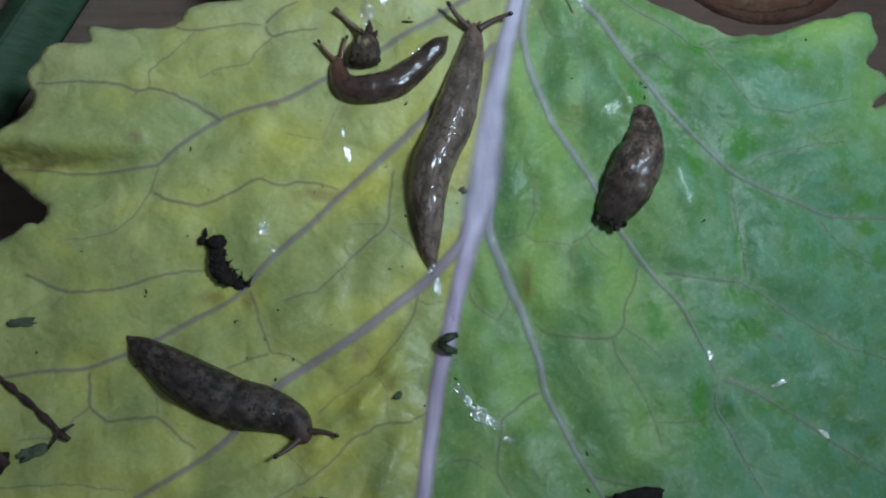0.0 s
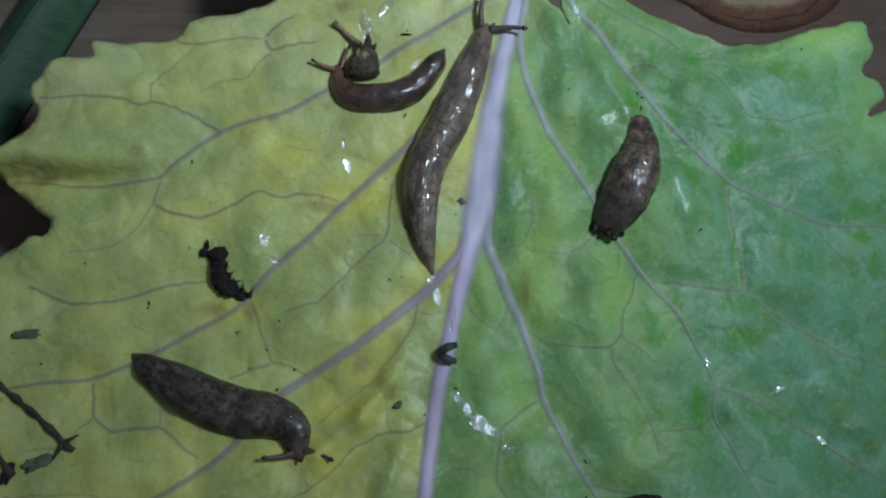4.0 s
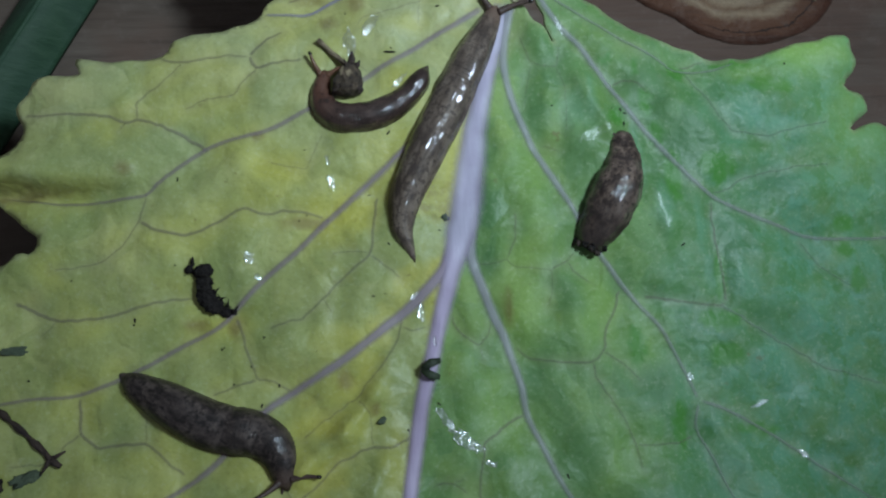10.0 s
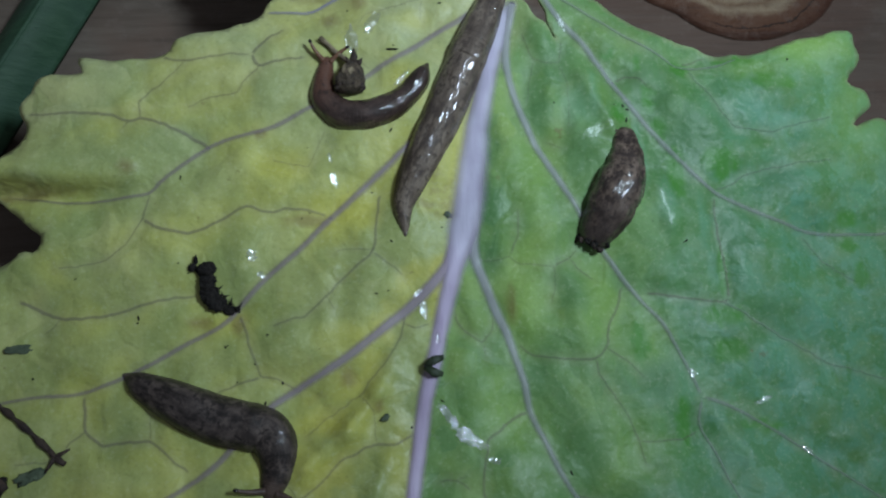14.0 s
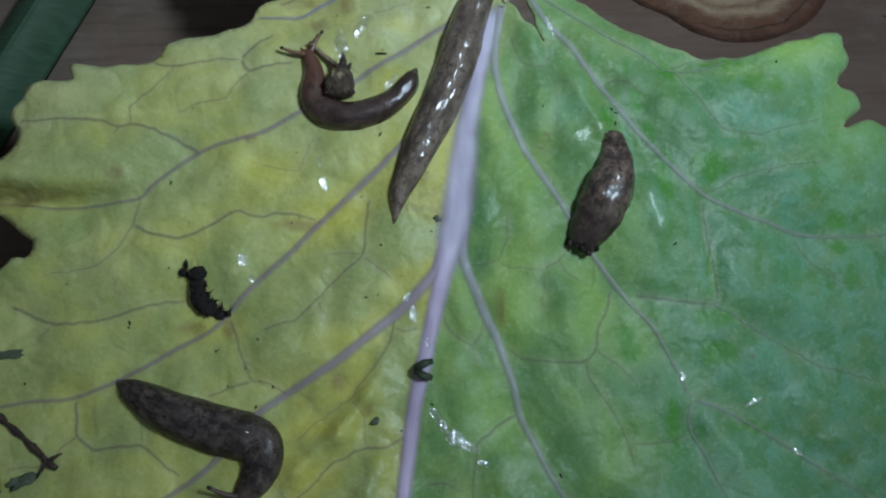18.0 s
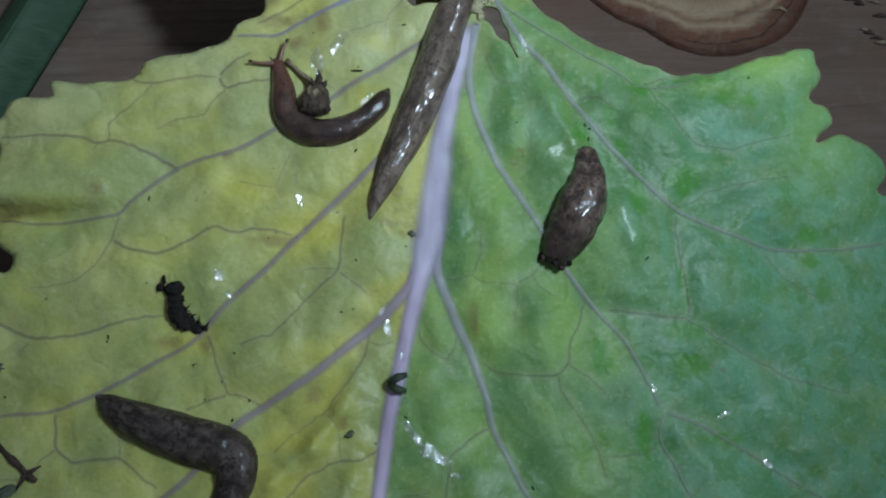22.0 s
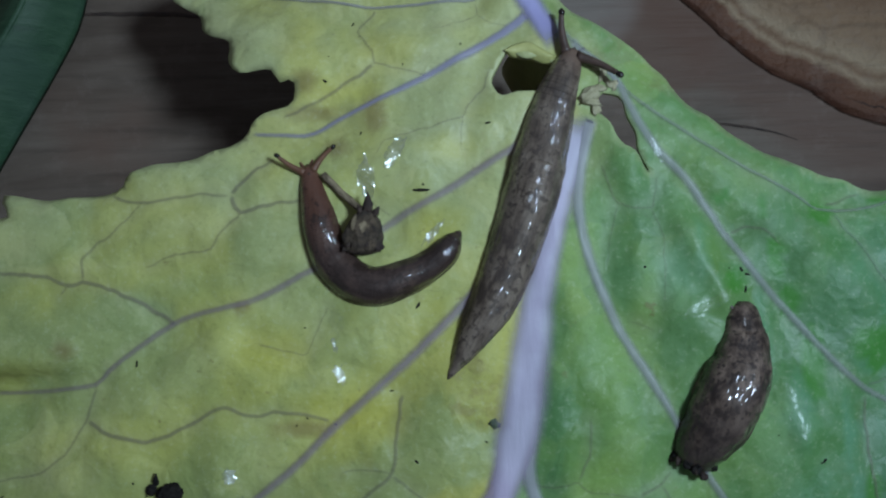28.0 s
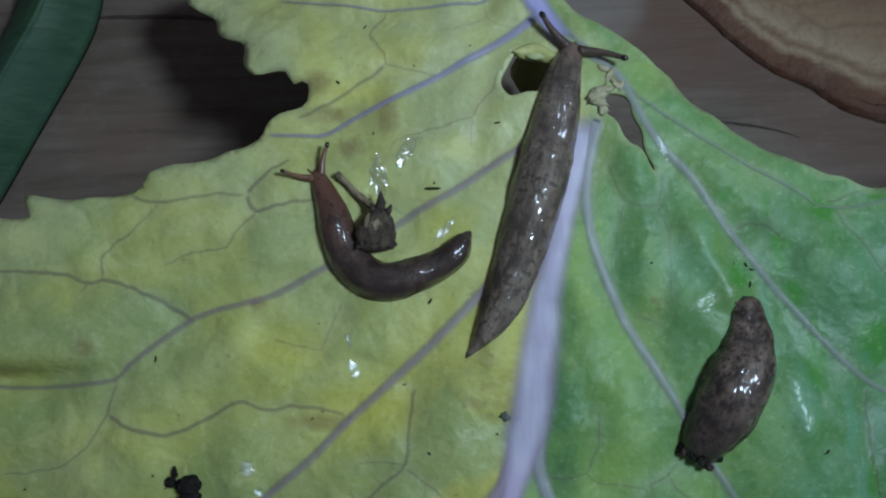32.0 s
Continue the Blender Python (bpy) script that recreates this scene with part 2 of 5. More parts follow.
def vein_material(name, thin, pale, mauve, rough, low, solid, pink=0.0):
    """Translucent vein: thin strands take the blade's tone, thick ones are lavender and mauve at their flanks."""
    m, t, b = material(name, rough, spec=0.22)
    v = coords(t)
    margin, strong = attribute(t, "margin"), attribute(t, "strong")
    f = noise_fac(t, v, 150, 4)
    streak = noise_fac(t, node(t, "VectorMath", {0: v, 1: (1100, 130, 900)}, op="MULTIPLY").outputs[0], 1.0, 4)
    col = mix(t, math_node(t, "MULTIPLY", smooth(t, margin, 0.30, 0.95), 0.75), pale, mauve)
    col = mix(t, math_node(t, "MULTIPLY", smooth(t, f, 0.42, 0.66), 0.28), col, mauve)
    col = mix(t, math_node(t, "MULTIPLY", smooth(t, streak, 0.5, 0.72), 0.4), col, pale)
    if pink:
        south = smooth(t, node(t, "SeparateXYZ", {"Vector": v}).outputs["Y"], 0.006, -0.012)
        col = mix(t, math_node(t, "MULTIPLY", south, pink), col, (0.40, 0.27, 0.43))
    col = mix(t, math_node(t, "SUBTRACT", 1.0, strong), col, thin)
    t.links.new(col, b.inputs["Base Color"])
    bump(t, b, math_node(t, "ADD", streak, f), 0.00018, 0.5)
    uneven = math_node(t, "ADD", margin, math_node(t, "MULTIPLY", math_node(t, "SUBTRACT", f, 0.5), 0.25))
    cover = smooth(t, uneven, 1.0, 0.15)
    t.links.new(math_node(t, "MULTIPLY", cover, math_node(t, "ADD", low, math_node(t, "MULTIPLY", strong, solid))), b.inputs["Alpha"])
    return m


def slug_material(name, ground, blotch, pale, rear, streaky, coat=0.5, dirty=0.0, reach=0.10, warts=(650.0, 1200.0, 1200.0), relief=0.0002):
    """Moist skin, mottled; coordinates of the body at rest, so that the pattern runs on from piece to piece."""
    m, t, b = material(name, 0.5, spec=0.16)
    v = attribute(t, "rest", "Vector")
    long_v = node(t, "VectorMath", {0: v, 1: (260.0 if streaky else 520.0, 700.0, 700.0)}, op="MULTIPLY").outputs[0]
    n1 = noise_fac(t, long_v, 1.0, 5.0, 0.62)
    n2 = noise_fac(t, v, 1900, 4, 0.6)
    n3 = noise_fac(t, v, 170, 2)
    col = ramp(t, n1, (0.38, blotch), (0.5, ground), (0.62, pale))
    col = mix(t, smooth(t, n2, 0.52, 0.7), col, blotch)
    along = attribute(t, "along")
    col = mix(t, math_node(t, "MULTIPLY", smooth(t, along, reach, 0.0), 0.8), col, rear)
    col = mix(t, math_node(t, "MULTIPLY", smooth(t, n3, 0.5, 0.7), 0.35), col, ground)
    if dirty:
        col = mix(t, math_node(t, "MULTIPLY", smooth(t, along, 0.66, 0.88), dirty), col, blotch)
    flecks = smooth(t, noise_fac(t, v, 950, 3, 0.6), 0.54, 0.62)
    col = mix(t, math_node(t, "MULTIPLY", flecks, 0.75), col, blotch)
    low = attribute(t, "foot")
    col = mix(t, math_node(t, "MULTIPLY", low, 0.5), col, rear)
    t.links.new(col, b.inputs["Base Color"])
    wrinkle = node(t, "TexVoronoi", {"Vector": node(t, "VectorMath", {0: v, 1: (450.0, 1900.0, 1900.0)}, op="MULTIPLY").outputs[0], "Scale": 1.0}, feature="DISTANCE_TO_EDGE").outputs["Distance"]
    h = math_node(t, "ADD", math_node(t, "MULTIPLY", smooth(t, wrinkle, 0.0, 0.4), 0.22), math_node(t, "MULTIPLY", n2, 0.8))
    bump(t, b, h, 0.00012, 0.7)
    # a moist coat, in patches, that breaks the light on small warts
    wart = node(t, "TexVoronoi", {"Vector": node(t, "VectorMath", {0: v, 1: warts}, op="MULTIPLY").outputs[0], "Scale": 1.0}).outputs["Distance"]
    n = node(t, "Bump", {"Height": math_node(t, "ADD", math_node(t, "MULTIPLY", wart, -1.0), math_node(t, "MULTIPLY", n2, 0.2)), "Distance": relief, "Strength": 0.9}).outputs["Normal"]
    t.links.new(n, b.inputs["Coat Normal"])
    moist = math_node(t, "MULTIPLY", smooth(t, noise_fac(t, v, 165, 3, 0.6), 0.42, 0.53), coat)
    t.links.new(moist, b.inputs["Coat Weight"])
    b.inputs["Coat Roughness"].default_value = 0.04
    return m


def wood_material():
    m, t, b = material("weathered_wood", 0.62, spec=0.16)
    v = coords(t)
    turn = node(t, "Mapping", {"Vector": v, "Rotation": (0, 0, radians(13)), "Scale": (18, 110, 40)}).outputs[0]
    g = noise_fac(t, turn, 1.0, 8.0, 0.65, 0.6)
    fine = noise_fac(t, node(t, "Mapping", {"Vector": v, "Rotation": (0, 0, radians(13)), "Scale": (45, 700, 300)}).outputs[0], 1.0, 5)
    stain = noise_fac(t, v, 26, 3)
    col = ramp(t, g, (0.3, (0.076, 0.055, 0.042)), (0.5, (0.116, 0.089, 0.070)), (0.7, (0.160, 0.129, 0.104)))
    col = mix(t, math_node(t, "MULTIPLY", smooth(t, stain, 0.48, 0.66), 0.7), col, (0.125, 0.070, 0.050))
    # knot: nested bands round an oval heart
    px = node(t, "SeparateXYZ", {"Vector": node(t, "VectorMath", {0: v, 1: node(t, "VectorMath", {0: node(t, "TexNoise", {"Vector": v, "Scale": 40.0, "Detail": 2.0}).outputs["Color"], 1: (0.004, 0.004, 0.0)}, op="MULTIPLY").outputs[0]}, op="ADD").outputs[0]})
    kx = math_node(t, "SUBTRACT", px.outputs["X"], KNOT[0] * MM + 0.002)
    ky = math_node(t, "SUBTRACT", px.outputs["Y"], KNOT[1] * MM + 0.002)
    along = math_node(t, "ADD", math_node(t, "MULTIPLY", kx, 0.439 / 0.0487), math_node(t, "MULTIPLY", ky, -0.899 / 0.0487))
    across = math_node(t, "ADD", math_node(t, "MULTIPLY", kx, 0.899 / 0.0294), math_node(t, "MULTIPLY", ky, 0.439 / 0.0294))
    r = math_node(t, "SQRT", math_node(t, "ADD", math_node(t, "POWER", along, 2.0), math_node(t, "POWER", across, 2.0)))
    worn = noise_fac(t, v, 130, 5, 0.65)
    ringed = math_node(t, "ADD", r, math_node(t, "ADD", math_node(t, "MULTIPLY", math_node(t, "SUBTRACT", worn, 0.5), 0.10), math_node(t, "MULTIPLY", math_node(t, "SUBTRACT", fine, 0.5), 0.03)))
    rings = ramp(t, ringed, (0.0, (0.173, 0.098, 0.056)), (0.45, (0.185, 0.110, 0.064)), (0.58, (0.139, 0.078, 0.046)), (0.66, (0.199, 0.125, 0.075)), (0.76, (0.218, 0.144, 0.088)), (0.82, (0.285, 0.209, 0.135)), (0.85, (0.165, 0.098, 0.058)), (0.875, (0.265, 0.190, 0.122)), (0.905, (0.112, 0.053, 0.031)), (0.955, (0.095, 0.043, 0.025)), (0.995, (0.066, 0.026, 0.016)))
    split = math_node(t, "MULTIPLY", smooth(t, math_node(t, "ABSOLUTE", math_node(t, "SUBTRACT", ringed, 0.945)), 0.006, 0.001), smooth(t, px.outputs["X"], 0.052, 0.058))
    rings = mix(t, math_node(t, "MULTIPLY", split, 0.8), rings, (0.015, 0.009, 0.007))
    radial = node(t, "TexVoronoi", {"Vector": node(t, "Mapping", {"Vector": v, "Scale": (70, 130, 60), "Rotation": (0, 0, 0.5)}).outputs[0], "Scale": 1.0}, feature="DISTANCE_TO_EDGE").outputs["Distance"]
    check = math_node(t, "MULTIPLY", smooth(t, radial, 0.05, 0.01), smooth(t, worn, 0.46, 0.56))
    rings = mix(t, math_node(t, "MULTIPLY", check, 0.22), rings, (0.06, 0.035, 0.026))
    col = mix(t, math_node(t, "MULTIPLY", smooth(t, math_node(t, "ADD", r, math_node(t, "MULTIPLY", stain, 0.2)), 1.36, 1.20), 0.55), col, (0.105, 0.055, 0.039))
    inside = smooth(t, math_node(t, "ADD", r, math_node(t, "MULTIPLY", math_node(t, "SUBTRACT", fine, 0.5), 0.02)), 1.006, 0.996)
    col = mix(t, inside, col, rings)
    col = mix(t, math_node(t, "MULTIPLY", smooth(t, fine, 0.5, 0.78), 0.38), col, (0.035, 0.026, 0.021))
    spots = noise_fac(t, v, 330, 5, 0.7)
    col = mix(t, math_node(t, "MULTIPLY", smooth(t, spots, 0.50, 0.72), 0.22), col, (0.20, 0.155, 0.13))
    rust = node(t, "VectorMath", {0: v, 1: (RUST[0] * MM, RUST[1] * MM, -0.02)}, op="DISTANCE").outputs["Value"]
    col = mix(t, math_node(t, "MULTIPLY", smooth(t, math_node(t, "ADD", rust, math_node(t, "MULTIPLY", math_node(t, "SUBTRACT", g, 0.5), 0.012)), 0.0105, 0.006), 0.6), col, (0.105, 0.058, 0.041))
    ring = node(t, "VectorMath", {0: v, 1: (STAIN[0] * MM, STAIN[1] * MM, -0.02)}, op="DISTANCE").outputs["Value"]
    col = mix(t, math_node(t, "MULTIPLY", smooth(t, math_node(t, "ADD", ring, math_node(t, "MULTIPLY", stain, 0.006)), 0.0105, 0.0075), 0.32), col, (0.26, 0.23, 0.21))
    t.links.new(col, b.inputs["Base Color"])
    h = math_node(t, "ADD", g, math_node(t, "MULTIPLY", fine, 0.5))
    n = bump(t, b, h, 0.0006, 0.8)
    bump(t, b, math_node(t, "ADD", smooth(t, r, 1.01, 0.97), math_node(t, "MULTIPLY", math_node(t, "MULTIPLY", worn, inside), 1.6)), 0.0012, 0.8, n)
    return m


def stalk_material():
    """Dull waxy green with fine streaks along it."""
    m, t, b = material("stalk_skin", 0.6, spec=0.25)
    v = coords(t)
    streak = noise_fac(t, node(t, "Mapping", {"Vector": v, "Rotation": (0, 0, radians(-62)), "Scale": (60, 900, 300)}).outputs[0], 1.0, 5, 0.65)
    cloud = noise_fac(t, v, 70, 4)
    col = ramp(t, streak, (0.3, (0.016, 0.044, 0.022)), (0.5, (0.024, 0.060, 0.030)), (0.72, (0.038, 0.078, 0.042)))
    col = mix(t, math_node(t, "MULTIPLY", smooth(t, cloud, 0.42, 0.66), 0.5), col, (0.034, 0.066, 0.046))
    t.links.new(col, b.inputs["Base Color"])
    t.links.new(ramp(t, cloud, (0.3, (0.48,) * 3), (0.7, (0.72,) * 3)), b.inputs["Roughness"])
    bump(t, b, streak, 0.0004, 0.6)
    return m


KNOT = (49.0, 87.3)
STAIN = (19.1, 60.2)
RUST = (27.0, 53.5)
LEAF = leaf_material()
MIDRIB = vein_material("midrib_skin", (0.26, 0.25, 0.25), (0.515, 0.485, 0.60), (0.315, 0.22, 0.37), 0.42, 0.46, 0.46, 0.5)
LATERAL = vein_material("vein_skin", (0.265, 0.205, 0.225), (0.375, 0.305, 0.395), (0.255, 0.165, 0.275), 0.46, 0.40, 0.34)
PALE_VEIN = vein_material("green_half_vein_skin", (0.265, 0.29, 0.26), (0.49, 0.48, 0.54), (0.25, 0.205, 0.285), 0.38, 0.38, 0.36)
VIOLET_VEIN = vein_material("violet_vein_skin", (0.27, 0.25, 0.36), (0.37, 0.355, 0.60), (0.24, 0.19, 0.40), 0.40, 0.48, 0.42)
VEINLET = vein_material("veinlet_skin", (0.205, 0.165, 0.140), (0.195, 0.155, 0.145), (0.165, 0.125, 0.12), 0.5, 0.16, 0.24)
PALE_VEINLET = vein_material("pale_veinlet_skin", (0.20, 0.29, 0.19), (0.23, 0.32, 0.23), (0.18, 0.25, 0.18), 0.5, 0.22, 0.24)
WOOD = wood_material()
FIELD_SKIN = slug_material("field_slug_skin", (0.122, 0.091, 0.070), (0.055, 0.040, 0.033), (0.178, 0.139, 0.110), (0.15, 0.095, 0.070), True, 1.0)
BROWN_SKIN = slug_material("brown_slug_skin", (0.048, 0.030, 0.025), (0.026, 0.016, 0.013), (0.070, 0.044, 0.035), (0.125, 0.055, 0.036), False, 0.9, 0.5, 0.45, (500.0, 1300.0, 1300.0), 0.00022)
DARK_SKIN = slug_material("dark_slug_skin", (0.056, 0.042, 0.037), (0.017, 0.013, 0.012), (0.098, 0.075, 0.065), (0.085, 0.055, 0.042), False, 0.3)
PALE_SKIN = slug_material("contracted_slug_skin", (0.100, 0.069, 0.054), (0.030, 0.020, 0.017), (0.185, 0.132, 0.102), (0.05, 0.03, 0.022), False, 1.0, 0.8, 0.10, (800.0, 1500.0, 1500.0), 0.00021)
DARK_TENTACLE = plain("dark_tentacle_skin", (0.038, 0.022, 0.017), (0.088, 0.054, 0.042), 900, 0.45, 0.00005)
TENTACLE = plain("tentacle_skin", (0.10, 0.045, 0.026), (0.17, 0.085, 0.05), 900, 0.3, 0.00005)
EYE = plain("eye_spot", (0.012, 0.008, 0.007), (0.02, 0.014, 0.012), 900, 0.25, 0.00002)
DUNG = plain("dropping", (0.006, 0.005, 0.005), (0.022, 0.017, 0.014), 700, 0.75, 0.0005, 0.25)
STALK = stalk_material()
BARK = plain("bark", (0.018, 0.011, 0.009), (0.06, 0.036, 0.025), 600, 0.8, 0.0004)
BUD = plain("bud_scale", (0.016, 0.011, 0.009), (0.150, 0.105, 0.066), 750, 0.8, 0.0008)
STRAW = plain("dry_stem", (0.07, 0.047, 0.028), (0.33, 0.26, 0.16), 800, 0.75, 0.0003)
DARKGREEN = plain("dark_green_scrap", (0.008, 0.014, 0.006), (0.025, 0.042, 0.016), 700, 0.6, 0.0002)
SCRAP = plain("grey_green_scrap", (0.045, 0.062, 0.040), (0.11, 0.135, 0.085), 700, 0.75, 0.0002, 0.2)
FLAP = plain("yellow_flap", (0.36, 0.36, 0.12), (0.50, 0.49, 0.20), 220, 0.5, 0.0002)
CHEWED = plain("chewed_tissue", (0.30, 0.27, 0.15), (0.55, 0.50, 0.33), 700, 0.6, 0.0005)


def film_material(name, rough, cells, relief, share):
    m, t, _ = material(name, rough, spec=0.9)
    v = coords(t)
    w = node(t, "TexVoronoi", {"Vector": v, "Scale": cells}, feature="DISTANCE_TO_EDGE").outputs["Distance"]
    n = node(t, "Bump", {"Height": math_node(t, "ADD", w, noise_fac(t, v, cells * 0.7, 3)), "Distance": relief, "Strength": 0.9}).outputs["Normal"]
    gloss = node(t, "BsdfGlossy", {"Roughness": rough, "Normal": n, "Color": (0.92, 0.97, 0.97, 1)})
    clear = t.nodes.new("ShaderNodeBsdfTransparent")
    both = node(t, "MixShader", {0: share, 1: clear.outputs[0], 2: gloss.outputs[0]})
    t.links.new(both.outputs[0], t.nodes["Material Output"].inputs["Surface"])
    return m


FILM = film_material("slime_film", 0.18, 1700.0, 0.00026, 0.42)
WET_FILM = film_material("wet_smear", 0.40, 300.0, 0.0005, 0.055)


# ---- building helpers ----
def part(name, bm, mat_, parent, label=""):
    me = bpy.data.meshes.new(name)
    bm.to_mesh(me)
    bm.free()
    for p in me.polygons:
        p.use_smooth = True
    me.materials.append(mat_)
    ob = new(name, me)
    ob.parent = parent
    if label:
        tagged(ob, label)
    return ob


def catmull(points, step=0.6, count=0):
    """Points along a smooth line through the given ones, evenly spaced by length."""
    p = np.array(points, float)
    p = np.vstack([2 * p[0] - p[1], p, 2 * p[-1] - p[-2]])
    u = np.linspace(0, 1, 12, endpoint=False)[:, None]
    seg = []
    for i in range(1, len(p) - 2):
        a, b, c, d = p[i - 1], p[i], p[i + 1], p[i + 2]
        seg.append(0.5 * (2 * b + (c - a) * u + (2 * a - 5 * b + 4 * c - d) * u ** 2 + (3 * b - a - 3 * c + d) * u ** 3))
    q = np.vstack(seg + [p[-2:-1]])
    s = np.concatenate([[0], np.cumsum(np.linalg.norm(np.diff(q, axis=0), axis=1))])
    n = count or max(3, int(s[-1] / step) + 1)
    k = np.linspace(0, s[-1], n)
    return np.stack([np.interp(k, s, q[:, j]) for j in range(q.shape[1])], 1)


def grid_faces(bm, rings, closed=True):
    for a, b in zip(rings, rings[1:]):
        n = len(a)
        for i in range(n if closed else n - 1):
            bm.faces.new((a[i], a[(i + 1) % n], b[(i + 1) % n], b[i]))


def tube(bm, line, radii, sides=10, flat=1.0, wobble=0.0, seed=0):
    """A closed tapering tube along a line of 3D points (millimetres)."""
    line = np.asarray(line, float)
    rings = []
    for i, p in enumerate(line):
        d = Vector(line[min(i + 1, len(line) - 1)] - line[max(i - 1, 0)]).normalized()
        x = d.cross(Vector((0, 0, 1)))
        x = x.normalized() if x.length > 1e-4 else Vector((1, 0, 0))
        y = x.cross(d)
        r = float(radii[i]) if hasattr(radii, "__len__") else float(radii)
        ring = []
        for k in range(sides):
            a = 2 * math.pi * k / sides
            rr = r * (1 + wobble * noise.noise((i * 0.6 + seed, k * 1.7, seed * 3.1)))
            ring.append(bm.verts.new((Vector(p) + (x * math.cos(a) + y * (math.sin(a) * flat)) * rr) * MM))
        rings.append(ring)
    grid_faces(bm, rings)
    bm.faces.new(rings[0][::-1])
    bm.faces.new(rings[-1])
    return bm


# ---- the leaf: its lie, outline and veins (millimetres) ----
def leaf_lie(x, y):
    """Height of the blade's broad curve."""
    x, y = np.clip(np.asarray(x, float), -80, 85) / 60.0, np.clip(np.asarray(y, float), -55, 66) / 40.0
    return (1.512 + 1.546 * x + 5.011 * y - 5.387 * x * x - 0.091 * x * y + 0.688 * y * y + 0.464 * x * x * y + 0.087 * x * y * y - 2.219 * y ** 3 - 1.243 * x ** 3)



RIM_TOP = ((7.8, 52.5), (10.3, 50.5), (12.8, 47.9), (17, 45), (21.4, 41.2), (23.8, 38), (25.9, 36.2), (30.4, 33), (34.2, 31.2))
RIM_EAST = ((42.1, 28.5), (47, 27.7), (51.6, 28.2), (55.4, 29.6), (61.3, 30.8), (66.8, 31.6), (67.3, 29.4), (68, 27.2), (66, 24.3), (66.7, 23.4),
    (69.2, 22.8), (70.2, 20.4), (68, 18.9), (66.8, 17.2))
RIM_SOUTH = ((70.9, 18.9), (75.1, 18), (78.7, 15.7), (79, 12), (77.2, 9.9), (82.9, 8.3), (86.8, 2.2), (87.6, -8.8), (81, -13.4), (87.7, -21.5), (80.2,
    -35.3), (69.7, -42.9), (55, -48.1), (35.8, -49.5), (12.1, -49.9))
RIM_WEST = ((-12.3, -47.8), (-29.9, -46.2), (-43.2, -46.9), (-57.2, -42.7), (-69.3, -38.5), (-73.3, -28.5), (-68.7, -23.4), (-75.6, -15.2), (-73.3,
    -7.4), (-70.1, -2.9), (-62, 0.2), (-58.7, 2.1), (-56.6, 2.3))
RIM_LOBE = ((-55.8, 4.2), (-57.1, 5.5), (-60.4, 8.5), (-63.8, 12.4), (-61.3, 14.5), (-57.8, 19.6), (-59.1, 23.2), (-57.4, 25.3), (-55.7, 27.9),
    (-49.8, 27.8), (-50.2, 30.2), (-44.6, 29.5), (-37.6, 30.2))
RIM_NORTH = ((-35.7, 32.1), (-28.9, 33.2), (-24.1, 35.3), (-22.7, 37.1), (-20.5, 38.2), (-18.3, 39), (-17.9, 40.8), (-18.3, 41.5), (-19.6, 41.3),
    (-20.5, 42.6), (-24, 42.6), (-25.2, 44), (-25.6, 46.9), (-28.6, 48.5), (-29.5, 51), (-32, 52.9), (-33.4, 54.6), (-33, 58.3), (-25.7, 61.6),
    (-14.9, 60.9), (-7.1, 60.2), (-2, 59.4), (2.5, 58.6), (5.4, 57.4), (7.2, 55.8))
HOLE_A = ((5.3, 44), (4.1, 42.5), (3.2, 40.5), (3.7, 38.8), (4.5, 38.4), (6, 38.8), (7.9, 38.9), (9.8, 39.5), (10.3, 41.5), (9, 42.8), (6.8, 42.7))
HOLE_B = ((15.2, 38.6), (17.1, 38.2), (17.7, 36.1), (18.4, 34.2), (18.6, 32.6), (19.4, 30.7), (19.8, 29.7), (19.1, 30.4), (18, 32.2), (17.2, 32.7), (16.3, 33.7), (15.6,
    35.2), (14.2, 37))
SPECKS = ((-4.2, -25.4), (36.9, -0.9), (-35.6, 11.6), (-17.3, 5.2), (-17.3, 14.6), (-5.3, 16.5), (-28, -17.9), (1.4, 2.2), (-34.6, -2.4), (-41.8,
    -8.9), (-29.6, -13), (-23.6, -11.7), (-16.5, -14.1), (-24.2, -21), (17.4, -32.8), (18.4, -36.5), (27.6, 19.4), (29.4, 17.2), (-4.4, 29.2), (-14.4,
    4.5), (-6.6, -6.5), (55.6, 26.7), (-5.9, 0.4), (-8.4, 7.8), (31.9, 1.9), (-21.8, -18.3), (0.2, -22.1), (-14.4, -16.5))

VEINS = []


def vein(kind, width_from, width_to, rise, *points):
    if kind == "veinlet":
        p = np.array(points, float)
        s = np.concatenate([[0], np.cumsum(np.linalg.norm(np.diff(p, axis=0), axis=1))])
        k = np.linspace(0, s[-1], max(4, int(s[-1] / 0.5)))
        line = np.stack([np.interp(k, s, p[:, 0]), np.interp(k, s, p[:, 1])], 1)
        line = 0.5 * line + 0.5 * catmull(points, count=len(k))
    else:
        line = catmull(points, 1.0)
    wander = 0.26 if kind == "veinlet" else 0.05 if kind == "midrib" else 0.06
    line = line + wander * np.array([(noise.noise((x * 0.7, y * 0.7, 11.0)), noise.noise((x * 0.7, y * 0.7, 17.0))) for x, y in line])
    VEINS.append((kind, width_from, width_to, rise, line))


RIM = catmull(RIM_TOP + RIM_EAST + RIM_SOUTH + RIM_WEST + RIM_LOBE + RIM_NORTH + RIM_TOP[:1], 0.9)[:-1]
FOLD = catmull(((-62, 11.2), (-50, 9.8), (-40, 10.2)), 1.0)


